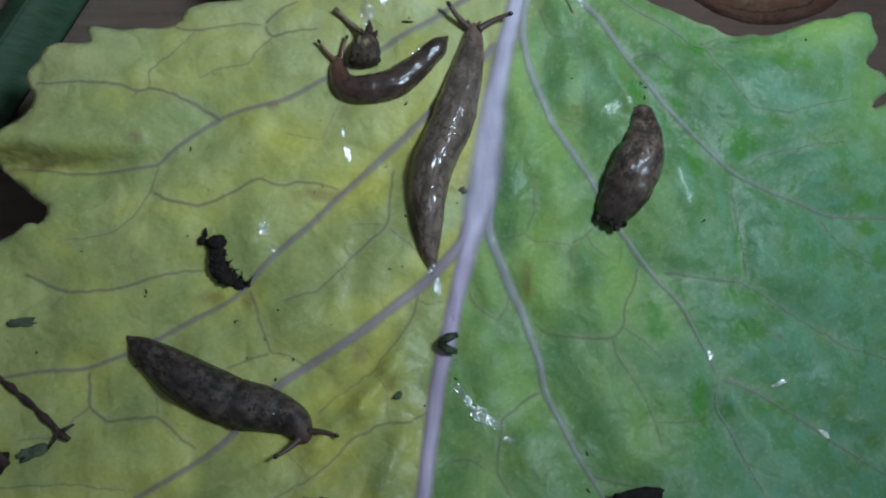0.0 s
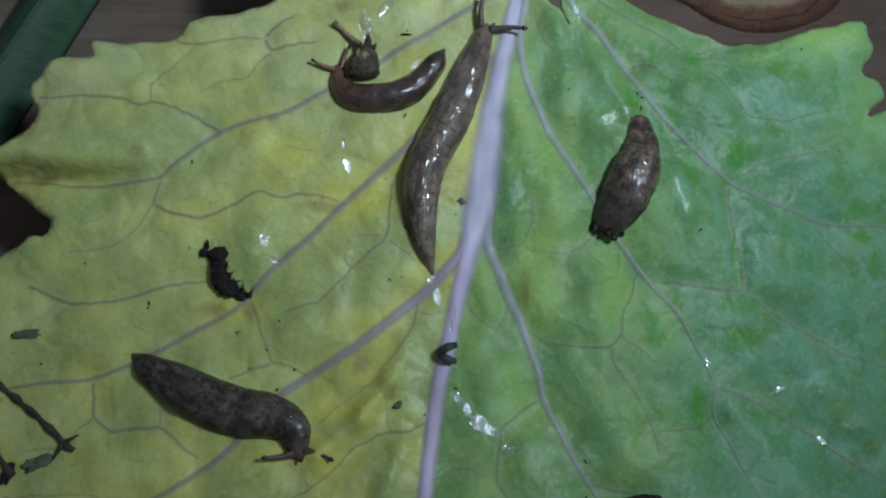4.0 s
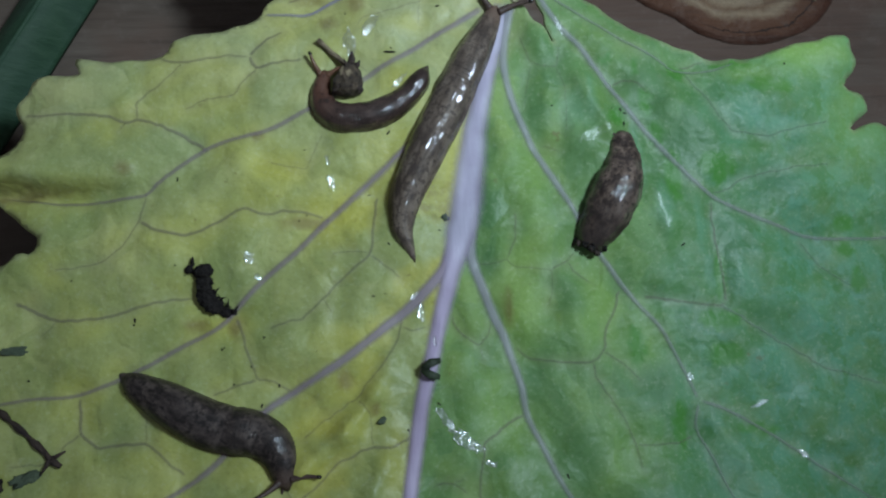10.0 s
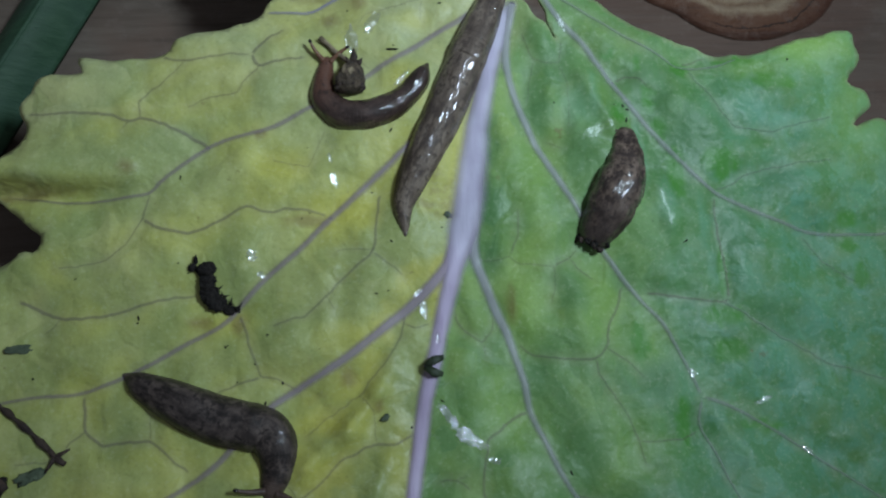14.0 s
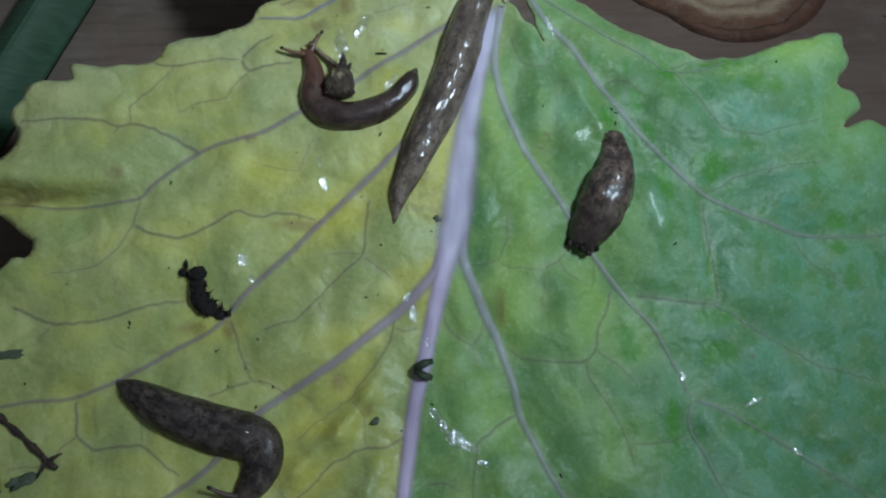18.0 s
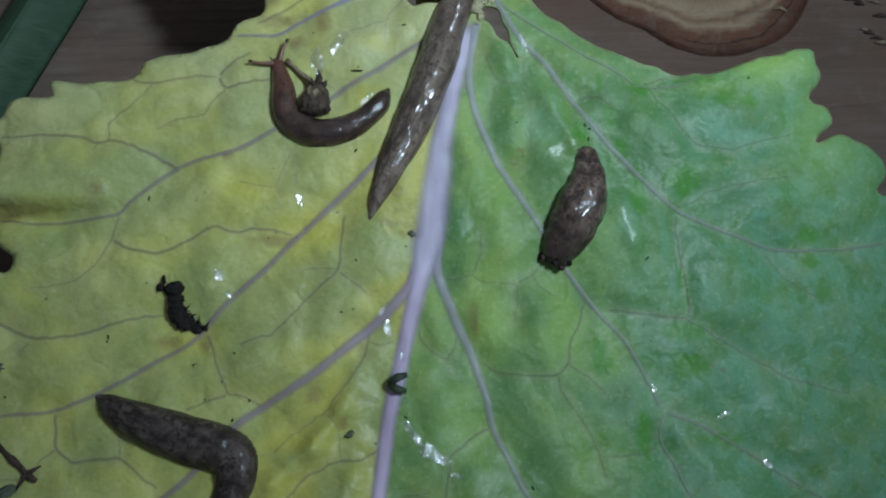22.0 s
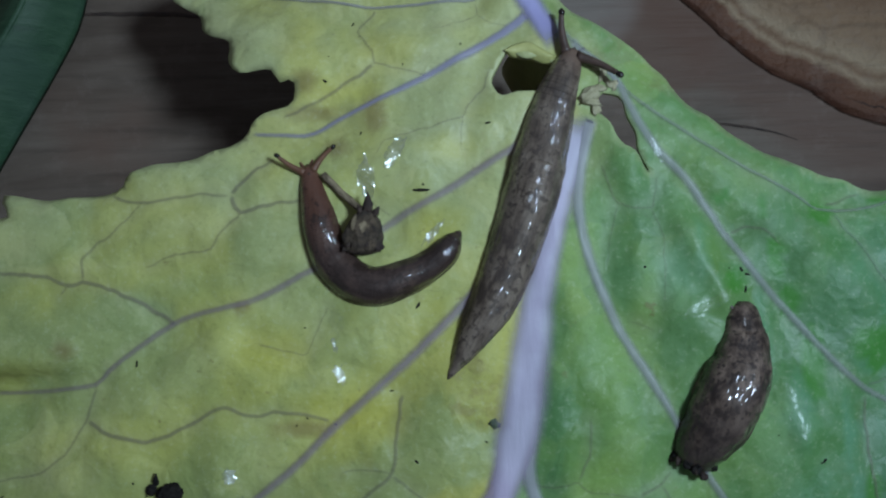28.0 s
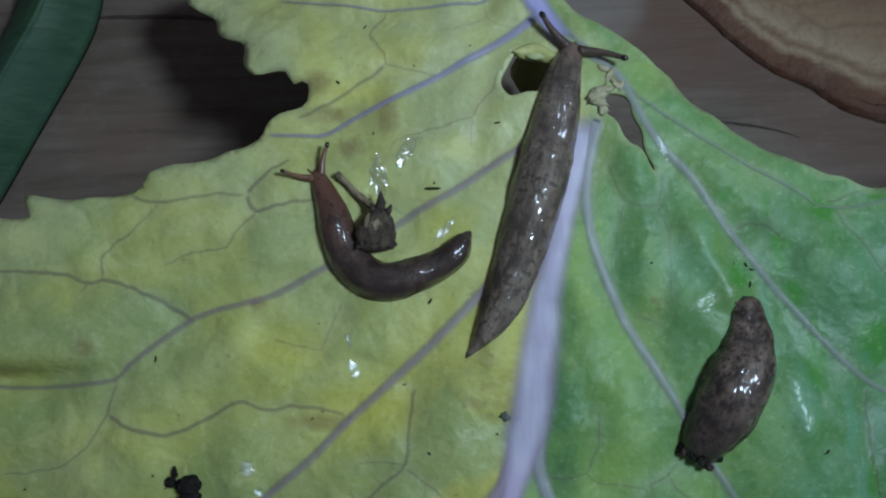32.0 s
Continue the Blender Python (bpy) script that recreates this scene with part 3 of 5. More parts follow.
def crinkled(rim, seed, depth=0.35):
    """Small uneven teeth along a margin."""
    out = []
    for i, p in enumerate(rim):
        d = rim[(i + 1) % len(rim)] - rim[i - 1]
        n = np.array([d[1], -d[0]]) / (np.hypot(*d) + 1e-9)
        out.append(p + n * depth * noise.noise((p[0] * 0.35 + seed, p[1] * 0.35, seed)))
    return np.array(out)


def inside(points, ring):
    x, y = points[:, 0], points[:, 1]
    hit = np.zeros(len(points), bool)
    for (x1, y1), (x2, y2) in zip(ring, np.roll(ring, -1, 0)):
        cross = (y1 > y) != (y2 > y)
        if y1 != y2:
            hit ^= cross & (x < (x2 - x1) * (y - y1) / (y2 - y1) + x1)
    return hit


def distance_to(points, line, chunk=4000):
    out = np.empty(len(points))
    for i in range(0, len(points), chunk):
        d = points[i:i + chunk, None, :] - line[None]
        out[i:i + chunk] = np.sqrt((d ** 2).sum(2).min(1))
    return out


def leaf_top(points):
    """Height of the upper face, with puckers between the veins, and the distance to the nearest vein."""
    points = np.asarray(points, float)
    z = leaf_lie(points[:, 0], points[:, 1])
    main = np.vstack([v[4] for v in VEINS if v[0] != "veinlet"])
    fine = np.vstack([v[4] for v in VEINS if v[0] == "veinlet"])
    dm, df = distance_to(points, main), distance_to(points, fine)
    z += 1.1 * (1 - np.exp(-(dm / 4.5) ** 2)) + 0.62 * (1 - np.exp(-(df / 2.3) ** 2))
    z += np.array([0.75 * noise.noise((x * 0.11, y * 0.11, 2.0)) + 0.40 * noise.noise((x * 0.28, y * 0.28, 5.0)) + 0.05 * noise.noise((x * 0.62, y * 0.62, 8.0)) for x, y in points])
    # long ridges that run down beside the lower midrib
    for x0, y0, x1, y1, high in RIDGES:
        z += high * np.exp(-(distance_to(points, np.linspace((x0, y0), (x1, y1), 24)) / 1.3) ** 2)
    # a crease from the western margin: the blade bulges to the north of it
    fy = np.interp(points[:, 0], FOLD[:, 0], FOLD[:, 1])
    north = points[:, 1] - fy
    fade = np.clip((-38 - points[:, 0]) / 20.0, 0, 1)
    z += 4.0 * fade * np.where(north > 0, (north / 2.2) * np.exp(1 - north / 2.2), 0) - 3.2 * fade * np.exp(-((north - 0.5) / 0.9) ** 2)
    # the upper lobe curls down at its margin, the east corner up
    z -= 5.0 * np.clip((-12 - points[:, 0]) / 16.0, 0, 1) * np.clip((points[:, 1] - 42) / 12.0, 0, 1)
    z += 2.0 * np.exp(-((points[:, 0] - 66) / 9.0) ** 2 - ((points[:, 1] - 30) / 8.0) ** 2)
    z -= 0.8 * np.exp(-distance_to(points, RIM) / 1.2)
    # the southern margin bends down to the boards
    z -= 20.0 * np.clip((-46.5 - points[:, 1]) / 14.0, 0, 1) ** 1.5
    return z, np.minimum(dm, df)

vein("midrib", (3.3, 3.5, 3.9, 4.7, 6.2, 6.1, 3.9, 3.2, 3.1, 3.0, 2.9, 2.9, 3.1), None, 1.3, (12.7, 36.6), (11.6, 32.4), (9.1, 24), (7.3, 17), (5.9, 8.9),
    (4.2, 0.9), (2.7, -4.3), (1, -10.2), (-0.6, -16.4), (-2.1, -21.8), (-3.5, -29.4), (-4.7, -36.2), (-6.1, -44.6))
vein("midrib", 3.7, 3.4, 1.3, (5.3, 53.3), (7.2, 50.4), (9.2, 46.9), (11.1, 43.7))
vein("lateral_vein", (3.2, 2.5, 2.0, 1.7, 1.4, 1.1, 0.9), None, 0.9, (6.1, 8.9), (4.5, 3.3), (2.2, -2.7), (-2.1, -7.5), (-7.2, -11.4), (-12.8, -15.4), (-19.3, -19.1), (-24.6,
    -22.5), (-30.8, -28.7), (-35.4, -31.8), (-40.3, -34.5), (-49, -38.8))
vein("lateral_vein", 1.76, 0.65, 0.7, (8.2, 25.4), (6.4, 23.4), (3, 19.8), (-1.7, 15.3), (-6.3, 11), (-10.5, 7.5), (-14.6, 4.1), (-18.6, 0.3), (-23.5, -3.5), (-27.1,
    -7), (-29.9, -9.8), (-35.5, -12.4), (-41.8, -15.4), (-49.7, -18), (-56.8, -18.2), (-64.9, -19))
vein("lateral_vein", 1.36, 0.58, 0.5, (9.6, 35.4), (3.6, 31.9), (-1.6, 28.7), (-6.6, 26.1), (-9.9, 24.1), (-13.2, 22.3), (-16.5, 20.6), (-22.2, 17.9),
    (-27.1, 16.8), (-31.1, 15.8), (-35.2, 13.3), (-38.9, 10.7), (-40.5, 9.4), (-47.4, 9), (-53.9, 9.3), (-62.1, 11.3))
vein("lateral_vein", 1.52, 0.58, 0.6, (8, 48.3), (3.5, 45.1), (-1.7, 42.3), (-6.8, 39.7), (-12.6, 37.1), (-16.4, 35.3), (-20.2, 35.4), (-24, 35.8))
vein("lateral_vein", 2.0, 0.75, 0.7, (13.8, 36.1), (12.9, 32.7), (12.2, 29.2), (12, 25.5), (12.9, 20.8), (14.6, 16), (16.7, 11.7), (19.1, 7.6), (21.8, 2.7), (24.4,
    -1.7), (27.8, -7), (32.5, -12.8), (35.9, -19.7), (37.4, -23.2))
vein("lateral_vein", 0.8, 0.36, 0.4, (37.4, -23.2), (41.6, -24.7), (48.2, -28.5), (52.7, -31.4), (59.8, -36.1), (66.6, -40.4))
vein("lateral_vein", 0.72, 0.29, 0.35, (37.4, -23.2), (36.7, -26.9), (38.6, -31.3), (40.1, -35.3), (42.4, -40))
vein("lateral_vein", 2.72, 0.79, 0.8, (7.0, 13.8), (6.5, 7.3), (5.8, 1.6), (5.8, -1.6), (6.8, -5.2), (8.4, -9.7), (10.1, -14.1), (11.8, -20.1), (12.5,
    -24.4), (14.7, -29.5), (16.3, -33.4), (19, -38), (20.4, -43.2))
vein("lateral_vein", 1.55, 0.6, 0.5, (12, 45.1), (13, 43.3), (16.4, 40.6), (18.2, 36.6), (20.3, 32.7), (23.5, 29.1), (26.7, 24.3), (30.6, 18.7),
    (34.6, 14.1), (37.8, 10.3), (41.9, 6.6), (47.2, 4.1), (53.5, 1.7), (60.1, 0.4), (70.2, 0.7), (78.2, 1.8))
vein("lateral_vein", 0.72, 0.43, 0.4, (10.5, 46.1), (15.2, 41.9), (18.7, 37.9), (24.1, 33.9), (30.2, 30), (35.7, 27), (38.2, 25.7), (43.5, 25.8),
    (48.1, 27.2))
vein("veinlet", 0.42, 0.31, 0.18, (-39, 29.9), (-34.9, 28.5), (-28.9, 29.1), (-25, 28.9))
vein("veinlet", 0.50, 0.38, 0.18, (-25, 28.9), (-22.7, 31.2), (-20, 32.8))
vein("veinlet", 0.50, 0.38, 0.18, (-25, 28.9), (-23.9, 26.9), (-21.7, 27.5), (-17.2, 28.2))
vein("veinlet", 0.33, 0.25, 0.18, (-23.9, 26.9), (-26.1, 24.8), (-27.1, 23.3), (-28.5, 23), (-31.7, 22.8), (-34.5, 21.7))
vein("veinlet", 0.50, 0.38, 0.18, (-31.3, 15.4), (-34.9, 17.9), (-38.5, 19.5), (-41.1, 20.4), (-42.9, 20.1), (-46.1, 21.3), (-53.8, 21.8), (-57.8, 22))
vein("veinlet", 0.33, 0.25, 0.18, (-41.1, 20.4), (-41.3, 22.7), (-40.4, 23.9), (-37.7, 25.7), (-34.7, 28.4))
vein("veinlet", 0.33, 0.25, 0.18, (-42.9, 20.1), (-43.9, 18.9))
vein("veinlet", 0.33, 0.25, 0.18, (-40.1, 9.3), (-41, 5.9), (-43.2, 2.6), (-46, 0.4), (-50.3, -0.3), (-53.5, -0.3))
vein("veinlet", 0.50, 0.38, 0.18, (-41, 5.9), (-38.9, 4.3), (-34.4, 3.2), (-30.3, 4.6), (-26.5, 6.6), (-23.6, 5.6), (-19.7, 5.9), (-14.7, 5))
vein("veinlet", 0.50, 0.38, 0.18, (-59, -4.6), (-56.2, -6), (-52.6, -7.6), (-46, -7.6), (-38.5, -5.9), (-33.7, -5.5))
vein("veinlet", 0.25, 0.19, 0.18, (-52.6, -7.6), (-55.4, -9.9))
vein("veinlet", 0.42, 0.31, 0.18, (-27.5, -8.6), (-26.6, -11.2), (-25.7, -14.7), (-24.7, -17.3), (-23.2, -17.6), (-20.5, -18.9), (-19.2, -19.6))
vein("veinlet", 0.42, 0.31, 0.18, (-24.7, -17.3), (-27.8, -18.2), (-31, -19.4))
vein("veinlet", 0.25, 0.19, 0.18, (-22.7, 13.2), (-19.1, 12.2), (-17, 11.9), (-15.9, 14.4), (-14.7, 17))
vein("veinlet", 0.50, 0.38, 0.18, (-49.5, -18.4), (-49.2, -23.3), (-46.9, -25.3), (-44.9, -25.3), (-40, -25.3), (-37.3, -27.7), (-34.8, -30))
vein("veinlet", 0.25, 0.19, 0.18, (-40, -25.3), (-40.2, -21.5))
vein("veinlet", 0.33, 0.25, 0.18, (-49.2, -23.3), (-51.5, -25.1), (-52.8, -27), (-54.1, -27.1), (-59.1, -27.4))
vein("veinlet", 0.33, 0.25, 0.18, (-61.5, -33.5), (-52.7, -33.4), (-43.9, -34.7))
vein("veinlet", 0.42, 0.31, 0.18, (-7.2, 7.5), (-8, 3.2), (-8.5, -0.7), (-12.1, -3.7), (-15.3, -6.7), (-18.3, -9.3), (-20.8, -9.8), (-23.1, -10.6))
vein("veinlet", 0.25, 0.19, 0.18, (-8.5, -0.7), (-12, -0.2), (-14.2, -0.8))
vein("veinlet", 0.33, 0.25, 0.18, (-8.5, -0.9), (-6.2, -2.8), (-4.2, -4.6))
vein("veinlet", 0.25, 0.19, 0.18, (-15.3, -6.7), (-13.9, -9.2))
vein("veinlet", 0.33, 0.25, 0.18, (-4.5, -9.6), (-5, -12.6), (-6.9, -15.7), (-9.6, -18.7), (-11.4, -20.9), (-15.7, -23.6), (-18.8, -26))
vein("veinlet", 0.33, 0.25, 0.18, (-4.7, -11), (-2.6, -11.9), (-0.7, -11))
vein("veinlet", 0.42, 0.31, 0.18, (-3.9, -26.5), (-6.7, -27.6), (-9.4, -27.6), (-12, -28.6), (-14.5, -29.7), (-16.6, -32.1), (-20, -34.5), (-24.8, -36.8))
vein("veinlet", 0.25, 0.19, 0.18, (-11.2, -20.7), (-9.4, -23.2), (-9, -27.5))
vein("veinlet", 0.25, 0.19, 0.18, (-20, -34.5), (-21.7, -31.8), (-23, -30.7))
vein("veinlet", 0.33, 0.25, 0.18, (38.8, 26), (42, 27.2), (44.4, 27.9))
vein("veinlet", 0.33, 0.25, 0.18, (39.8, 25.3), (42.8, 21.2), (44.4, 18.3), (46.9, 16.3), (52.5, 15.7), (57.4, 17.2), (62.5, 18.1))
vein("veinlet", 0.33, 0.25, 0.18, (27.9, 23.2), (29.8, 23.8), (31.5, 23.6), (33.7, 21.6))
vein("veinlet", 0.42, 0.31, 0.18, (30.5, -8.1), (33.4, -8.6), (37.6, -9.2), (41.9, -9.7), (42.9, -9.2))
vein("veinlet", 0.42, 0.31, 0.18, (42.9, -9.2), (42.8, -5.6), (42.2, -1.5), (41.9, 2.6), (42.1, 5.8))
vein("veinlet", 0.42, 0.31, 0.18, (41.9, -9.7), (44.9, -11.3), (47.8, -13.3), (51.3, -15.4), (55.6, -17.8), (57.4, -19), (61.1, -19.9), (67.9, -21.5))
vein("veinlet", 0.33, 0.25, 0.18, (42.2, 6.8), (45.3, 7.7), (46.7, 8.8), (52, 10.3), (61.8, 11.5))
vein("veinlet", 0.33, 0.25, 0.18, (56.2, 0.1), (58.3, -2.8), (60.1, -4.4), (64.3, -7))
vein("veinlet", 0.42, 0.31, 0.18, (27.2, -7), (26.7, -8), (25.7, -10.7), (24.3, -13.1), (23.8, -16), (21.9, -17.4), (18.3, -17.2), (15.5, -16.9), (13.2, -16.3), (11.2, -14.7))
vein("veinlet", 0.33, 0.25, 0.18, (23.8, -16), (26.8, -17.9), (29.2, -20.4))
vein("veinlet", 0.33, 0.25, 0.18, (21.9, -17.4), (22.9, -20.5), (25.1, -23.7), (26.4, -26.4), (27.4, -29.1), (28, -32.6))
vein("veinlet", 0.33, 0.25, 0.18, (36.2, -27.9), (33.9, -29), (27.4, -29))
vein("veinlet", 0.33, 0.25, 0.18, (17.7, -35.7), (21.7, -36.8), (26.7, -38.3))
vein("veinlet", 0.42, 0.31, 0.18, (12.1, -24), (9.9, -25.1), (7.4, -26.8), (6.2, -27.9), (5.7, -30.5), (5.2, -32.7), (5, -34.6), (6, -36.8), (6.9, -38.3))
vein("veinlet", 0.33, 0.25, 0.18, (-1.1, -32.8), (1.4, -32.9), (3.5, -34.5))
vein("veinlet", 0.25, 0.19, 0.18, (1.4, -32.9), (3.3, -32.4))
vein("veinlet", 0.33, 0.25, 0.18, (2.7, -9.7), (3.2, -11.7), (5.1, -13.7), (6.2, -14.2), (7.5, -13), (8.1, -10.7))
vein("veinlet", 0.25, 0.19, 0.18, (6.4, -14.2), (6.6, -16.5))
vein("veinlet", 0.25, 0.19, 0.18, (5.8, -2.4), (8.4, -2.8), (10.8, -2.3), (11.9, -3.3), (16.3, -4), (17.1, -4.2), (17, -7), (16.4, -9.4))
vein("veinlet", 0.33, 0.25, 0.18, (10.8, -2.3), (12.1, 0.3), (12.3, 4.3))
vein("veinlet", 0.33, 0.25, 0.18, (17.1, -4.2), (18.2, -3.4), (19.7, -2.7), (21, -1.3))
vein("veinlet", 0.33, 0.25, 0.18, (19.5, -2.7), (20.4, -4.3), (22.9, -6.1))
vein("lateral_vein", 0.58, 0.44, 0.6, (6.6, 51.6), (3.1, 50.8), (1.5, 50.1), (-1.4, 49.8), (-4.6, 49.6), (-8.7, 49.6), (-11.6, 50), (-14.8, 50.7), (-18.7, 51.6), (-21.9, 52.7))
vein("veinlet", 0.32, 0.24, 0.18, (-9.2, 49.7), (-9.1, 48.8), (-11, 47.2), (-10.4, 45.5), (-9.5, 44.1), (-9.2, 43), (-6.1, 42.1), (-3.1, 41.2))
vein("veinlet", 0.45, 0.34, 0.18, (-9.2, 43), (-11.1, 41.6), (-14, 39.8), (-16.8, 38.3), (-19.4, 37.2))
vein("veinlet", 0.26, 0.19, 0.18, (3.3, 42.1), (2.3, 39.6), (0.9, 38), (-0, 36.5), (-2.6, 35.6), (-5.4, 34.7), (-7.5, 34.4), (-8.5, 34), (-9.5, 32.4))
vein("veinlet", 0.19, 0.15, 0.18, (1.9, 49.9), (2, 48.2), (-0.9, 47), (-3.1, 46.6))
vein("veinlet", 0.19, 0.15, 0.18, (2, 48.2), (3.5, 47.3), (5.5, 46.7))
vein("veinlet", 0.19, 0.15, 0.18, (-0, 36.5), (-0.2, 32.7))
vein("veinlet", 0.26, 0.19, 0.18, (-10.9, 29.4), (-9.6, 27.3), (-7.8, 26.1))
vein("veinlet", 0.26, 0.19, 0.18, (14.5, 31), (15.3, 29), (16.1, 26.6), (19.7, 26), (20.6, 29.7))
vein("veinlet", 0.19, 0.15, 0.18, (16.1, 26.5), (15.4, 23.4), (14.5, 19.8))
vein("veinlet", 0.19, 0.15, 0.18, (19.7, 26), (20.8, 22.6), (20.5, 16))
vein("veinlet", 0.19, 0.15, 0.18, (19.7, 13), (17.9, 13.7), (16.7, 14.3))


def build_leaf():
    leaf = new("cabbage_leaf")
    tagged(leaf, "large cabbage leaf, half yellowed and half green, with mauve veins", "leaf")
    rim = crinkled(RIM, 3.0)
    holes = [crinkled(catmull(h + h[:1], 0.6)[:-1], 9.0, 0.3) for h in (HOLE_A, HOLE_B)]
    gx, gy = np.meshgrid(np.arange(-82, 92, 0.8), np.arange(-62, 72, 0.8))
    pts = np.stack([gx.ravel(), gy.ravel()], 1) + np.random.uniform(-0.12, 0.12, (gx.size, 2))
    keep = inside(pts, rim) & (distance_to(pts, rim) > 0.45)
    for h in holes:
        keep &= ~inside(pts, h) & (distance_to(pts, h) > 0.3)
    pts = pts[keep]
    verts, edges = [], []
    for ring in [rim] + holes:
        k = len(verts)
        verts += [Vector(p) for p in ring]
        edges += [(k + i, k + (i + 1) % len(ring)) for i in range(len(ring))]
    verts += [Vector(p) for p in pts]
    co, _, faces, *_ = delaunay_2d_cdt(verts, edges, [], 0, 1e-5)
    co = np.array([tuple(c) for c in co])
    tri = np.array([f for f in faces if len(f) == 3])
    mid = co[tri].mean(1)
    ok = inside(mid, rim)
    for h in holes:
        ok &= ~inside(mid, h)
    tri = tri[ok]
    z, vd = leaf_top(co)
    area = np.cross(co[tri[:, 1]] - co[tri[:, 0]], co[tri[:, 2]] - co[tri[:, 0]])
    tri[area < 0] = tri[area < 0][:, ::-1]
    me = bpy.data.meshes.new("blade")
    me.from_pydata([(x * MM, y * MM, h * MM) for (x, y), h in zip(co, z)], [], tri.tolist())
    for p in me.polygons:
        p.use_smooth = True
    rib = np.vstack([v[4] for v in VEINS[:2]])
    rib = rib[np.argsort(rib[:, 1])]
    side = (co[:, 0] - np.interp(co[:, 1], rib[:, 1], rib[:, 0])) * MM
    ragged = np.array([0.42 * noise.noise((a * 0.45, b * 0.45, 3.0)) + 0.16 * noise.noise((a * 1.3, b * 1.3, 6.0)) for a, b in co])

    def stain(spots, hard):
        out = np.zeros(len(co))
        for x, y, rx, ry in spots:
            d = np.hypot((co[:, 0] - x) / rx, (co[:, 1] - y) / ry) + ragged
            out = np.maximum(out, np.clip(0.5 + (1.0 - d) * hard, 0, 1))
        return out

    wet = stain(WET, 5.0)
    light = np.maximum(np.exp(-((co[:, 0] - 60) / 9.0) ** 2 - ((co[:, 1] - 29.5) / 5.0) ** 2), 0.55 * np.exp(-((co[:, 0] - 68) / 8.0) ** 2 - ((co[:, 1] - 19) / 11.0) ** 2))
    cut = np.exp(-(np.minimum(distance_to(co, rim), np.minimum(distance_to(co, holes[0]), distance_to(co, holes[1])) * 0.8) / 0.22) ** 2)
    for name, values in (("side", side), ("vein_distance", vd * MM), ("wet", wet), ("edge_light", light), ("cut_edge", cut), ("wax", stain(WAX, 1.1)), ("lush", stain(LUSH, 0.9)), ("ripe", stain(RIPE, 0.9)), ("rusty", stain(BROWN_AND_SHADE, 1.2)), ("deep", stain(DARKER_GREEN, 1.2))):
        me.attributes.new(name, "FLOAT", "POINT").data.foreach_set("value", values.astype(np.float32))
    me.materials.append(LEAF)
    blade = new("blade", me)
    blade.parent = leaf
    mod = blade.modifiers.new("thickness", "SOLIDIFY")
    mod.thickness, mod.offset = 0.0006, -1.0
    for kind, w0, w1, rise, line in VEINS:
        bm = bmesh.new()
        margin = bm.verts.layers.float.new("margin")
        strong = bm.verts.layers.float.new("strong")
        line = line[inside(line, RIM) & (distance_to(line, RIM) > 0.5)]
        n = len(line)
        w = np.interp(np.linspace(0, 1, n), np.linspace(0, 1, len(w0)), w0) / 2 if w1 is None else np.linspace(w0, w1, n) / 2
        w = w * np.array([1 + 0.06 * noise.noise((x * 0.4, y * 0.4, 7.0)) for x, y in line]) * {"midrib": 1.04, "lateral_vein": 1.06}.get(kind, 1.55)
        d = np.gradient(line, axis=0)
        side_v = np.stack([d[:, 1], -d[:, 0]], 1) / (np.linalg.norm(d, axis=1)[:, None] + 1e-9)
        u = np.linspace(-1, 1, 13)
        q = line[:, None] + side_v[:, None] * (u[None, :, None] * w[:, None, None])
        zz = leaf_top(q.reshape(-1, 2))[0].reshape(n, 13)
        zz = 0.8 * zz + 0.2 * np.array([np.convolve(np.pad(col, 3, mode="edge"), np.ones(7) / 7, "valid") for col in zz.T]).T
        hump = (0.05 + rise * (0.34 if kind == "midrib" else 0.26) * (w / w.max()) ** 0.5)
        hump = hump * np.clip(np.minimum(np.arange(n) + 1, n - np.arange(n)) / (9.0 if kind == "midrib" else 3.0), 0.15, 1)
        zz = zz + 0.09 + hump[:, None] * np.cos(u * math.pi / 2)[None] ** 1.3
        rings = []
        for i in range(n):
            ring = []
            for k in range(13):
                v = bm.verts.new((q[i, k, 0] * MM, q[i, k, 1] * MM, zz[i, k] * MM))
                v[margin] = max(abs(u[k]), 1.0 - min(i, n - 1 - i) / (4.0 if kind == "midrib" else 1.5))
                v[strong] = min(1.0, max(0.0, (w[i] - 0.15) / 0.25 if kind == "veinlet" else (w[i] - 0.32) / 1.1))
                ring.append(v)
            rings.append(ring)
        grid_faces(bm, rings, closed=False)
        bmesh.ops.recalc_face_normals(bm, faces=bm.faces)
        if sum(f.normal.z for f in bm.faces) < 0:
            bmesh.ops.reverse_faces(bm, faces=bm.faces)
        east = line[:, 0].mean() > np.interp(line[:, 1].mean(), rib[:, 1], rib[:, 0]) + 2
        upper = line[:, 1].mean() > 38 and kind != "veinlet"
        part(kind, bm, VIOLET_VEIN if upper else {"midrib": MIDRIB, "lateral_vein": PALE_VEIN if east else LATERAL}.get(kind, PALE_VEINLET if line[:, 0].mean() > 47 else VEINLET), leaf)
    # unseen thick rib added under the blade to keep lamp light off the board below
    upper, lower = VEINS[1][4], VEINS[0][4]
    keel = catmull(np.vstack([upper[::6], lower[2::8]]), 1.5)
    keel = keel[inside(keel, RIM) & (distance_to(keel, RIM) > 3.0)]
    gap = np.exp(-(((keel - (upper[-1] + lower[0]) / 2) ** 2).sum(1)) / 20.0)
    bm = bmesh.new()
    tube(bm, np.column_stack([keel, leaf_lie(keel[:, 0], keel[:, 1]) - 9.4 - 1.5 * gap]), 4.0 - 1.0 * gap, 16, 2.2)
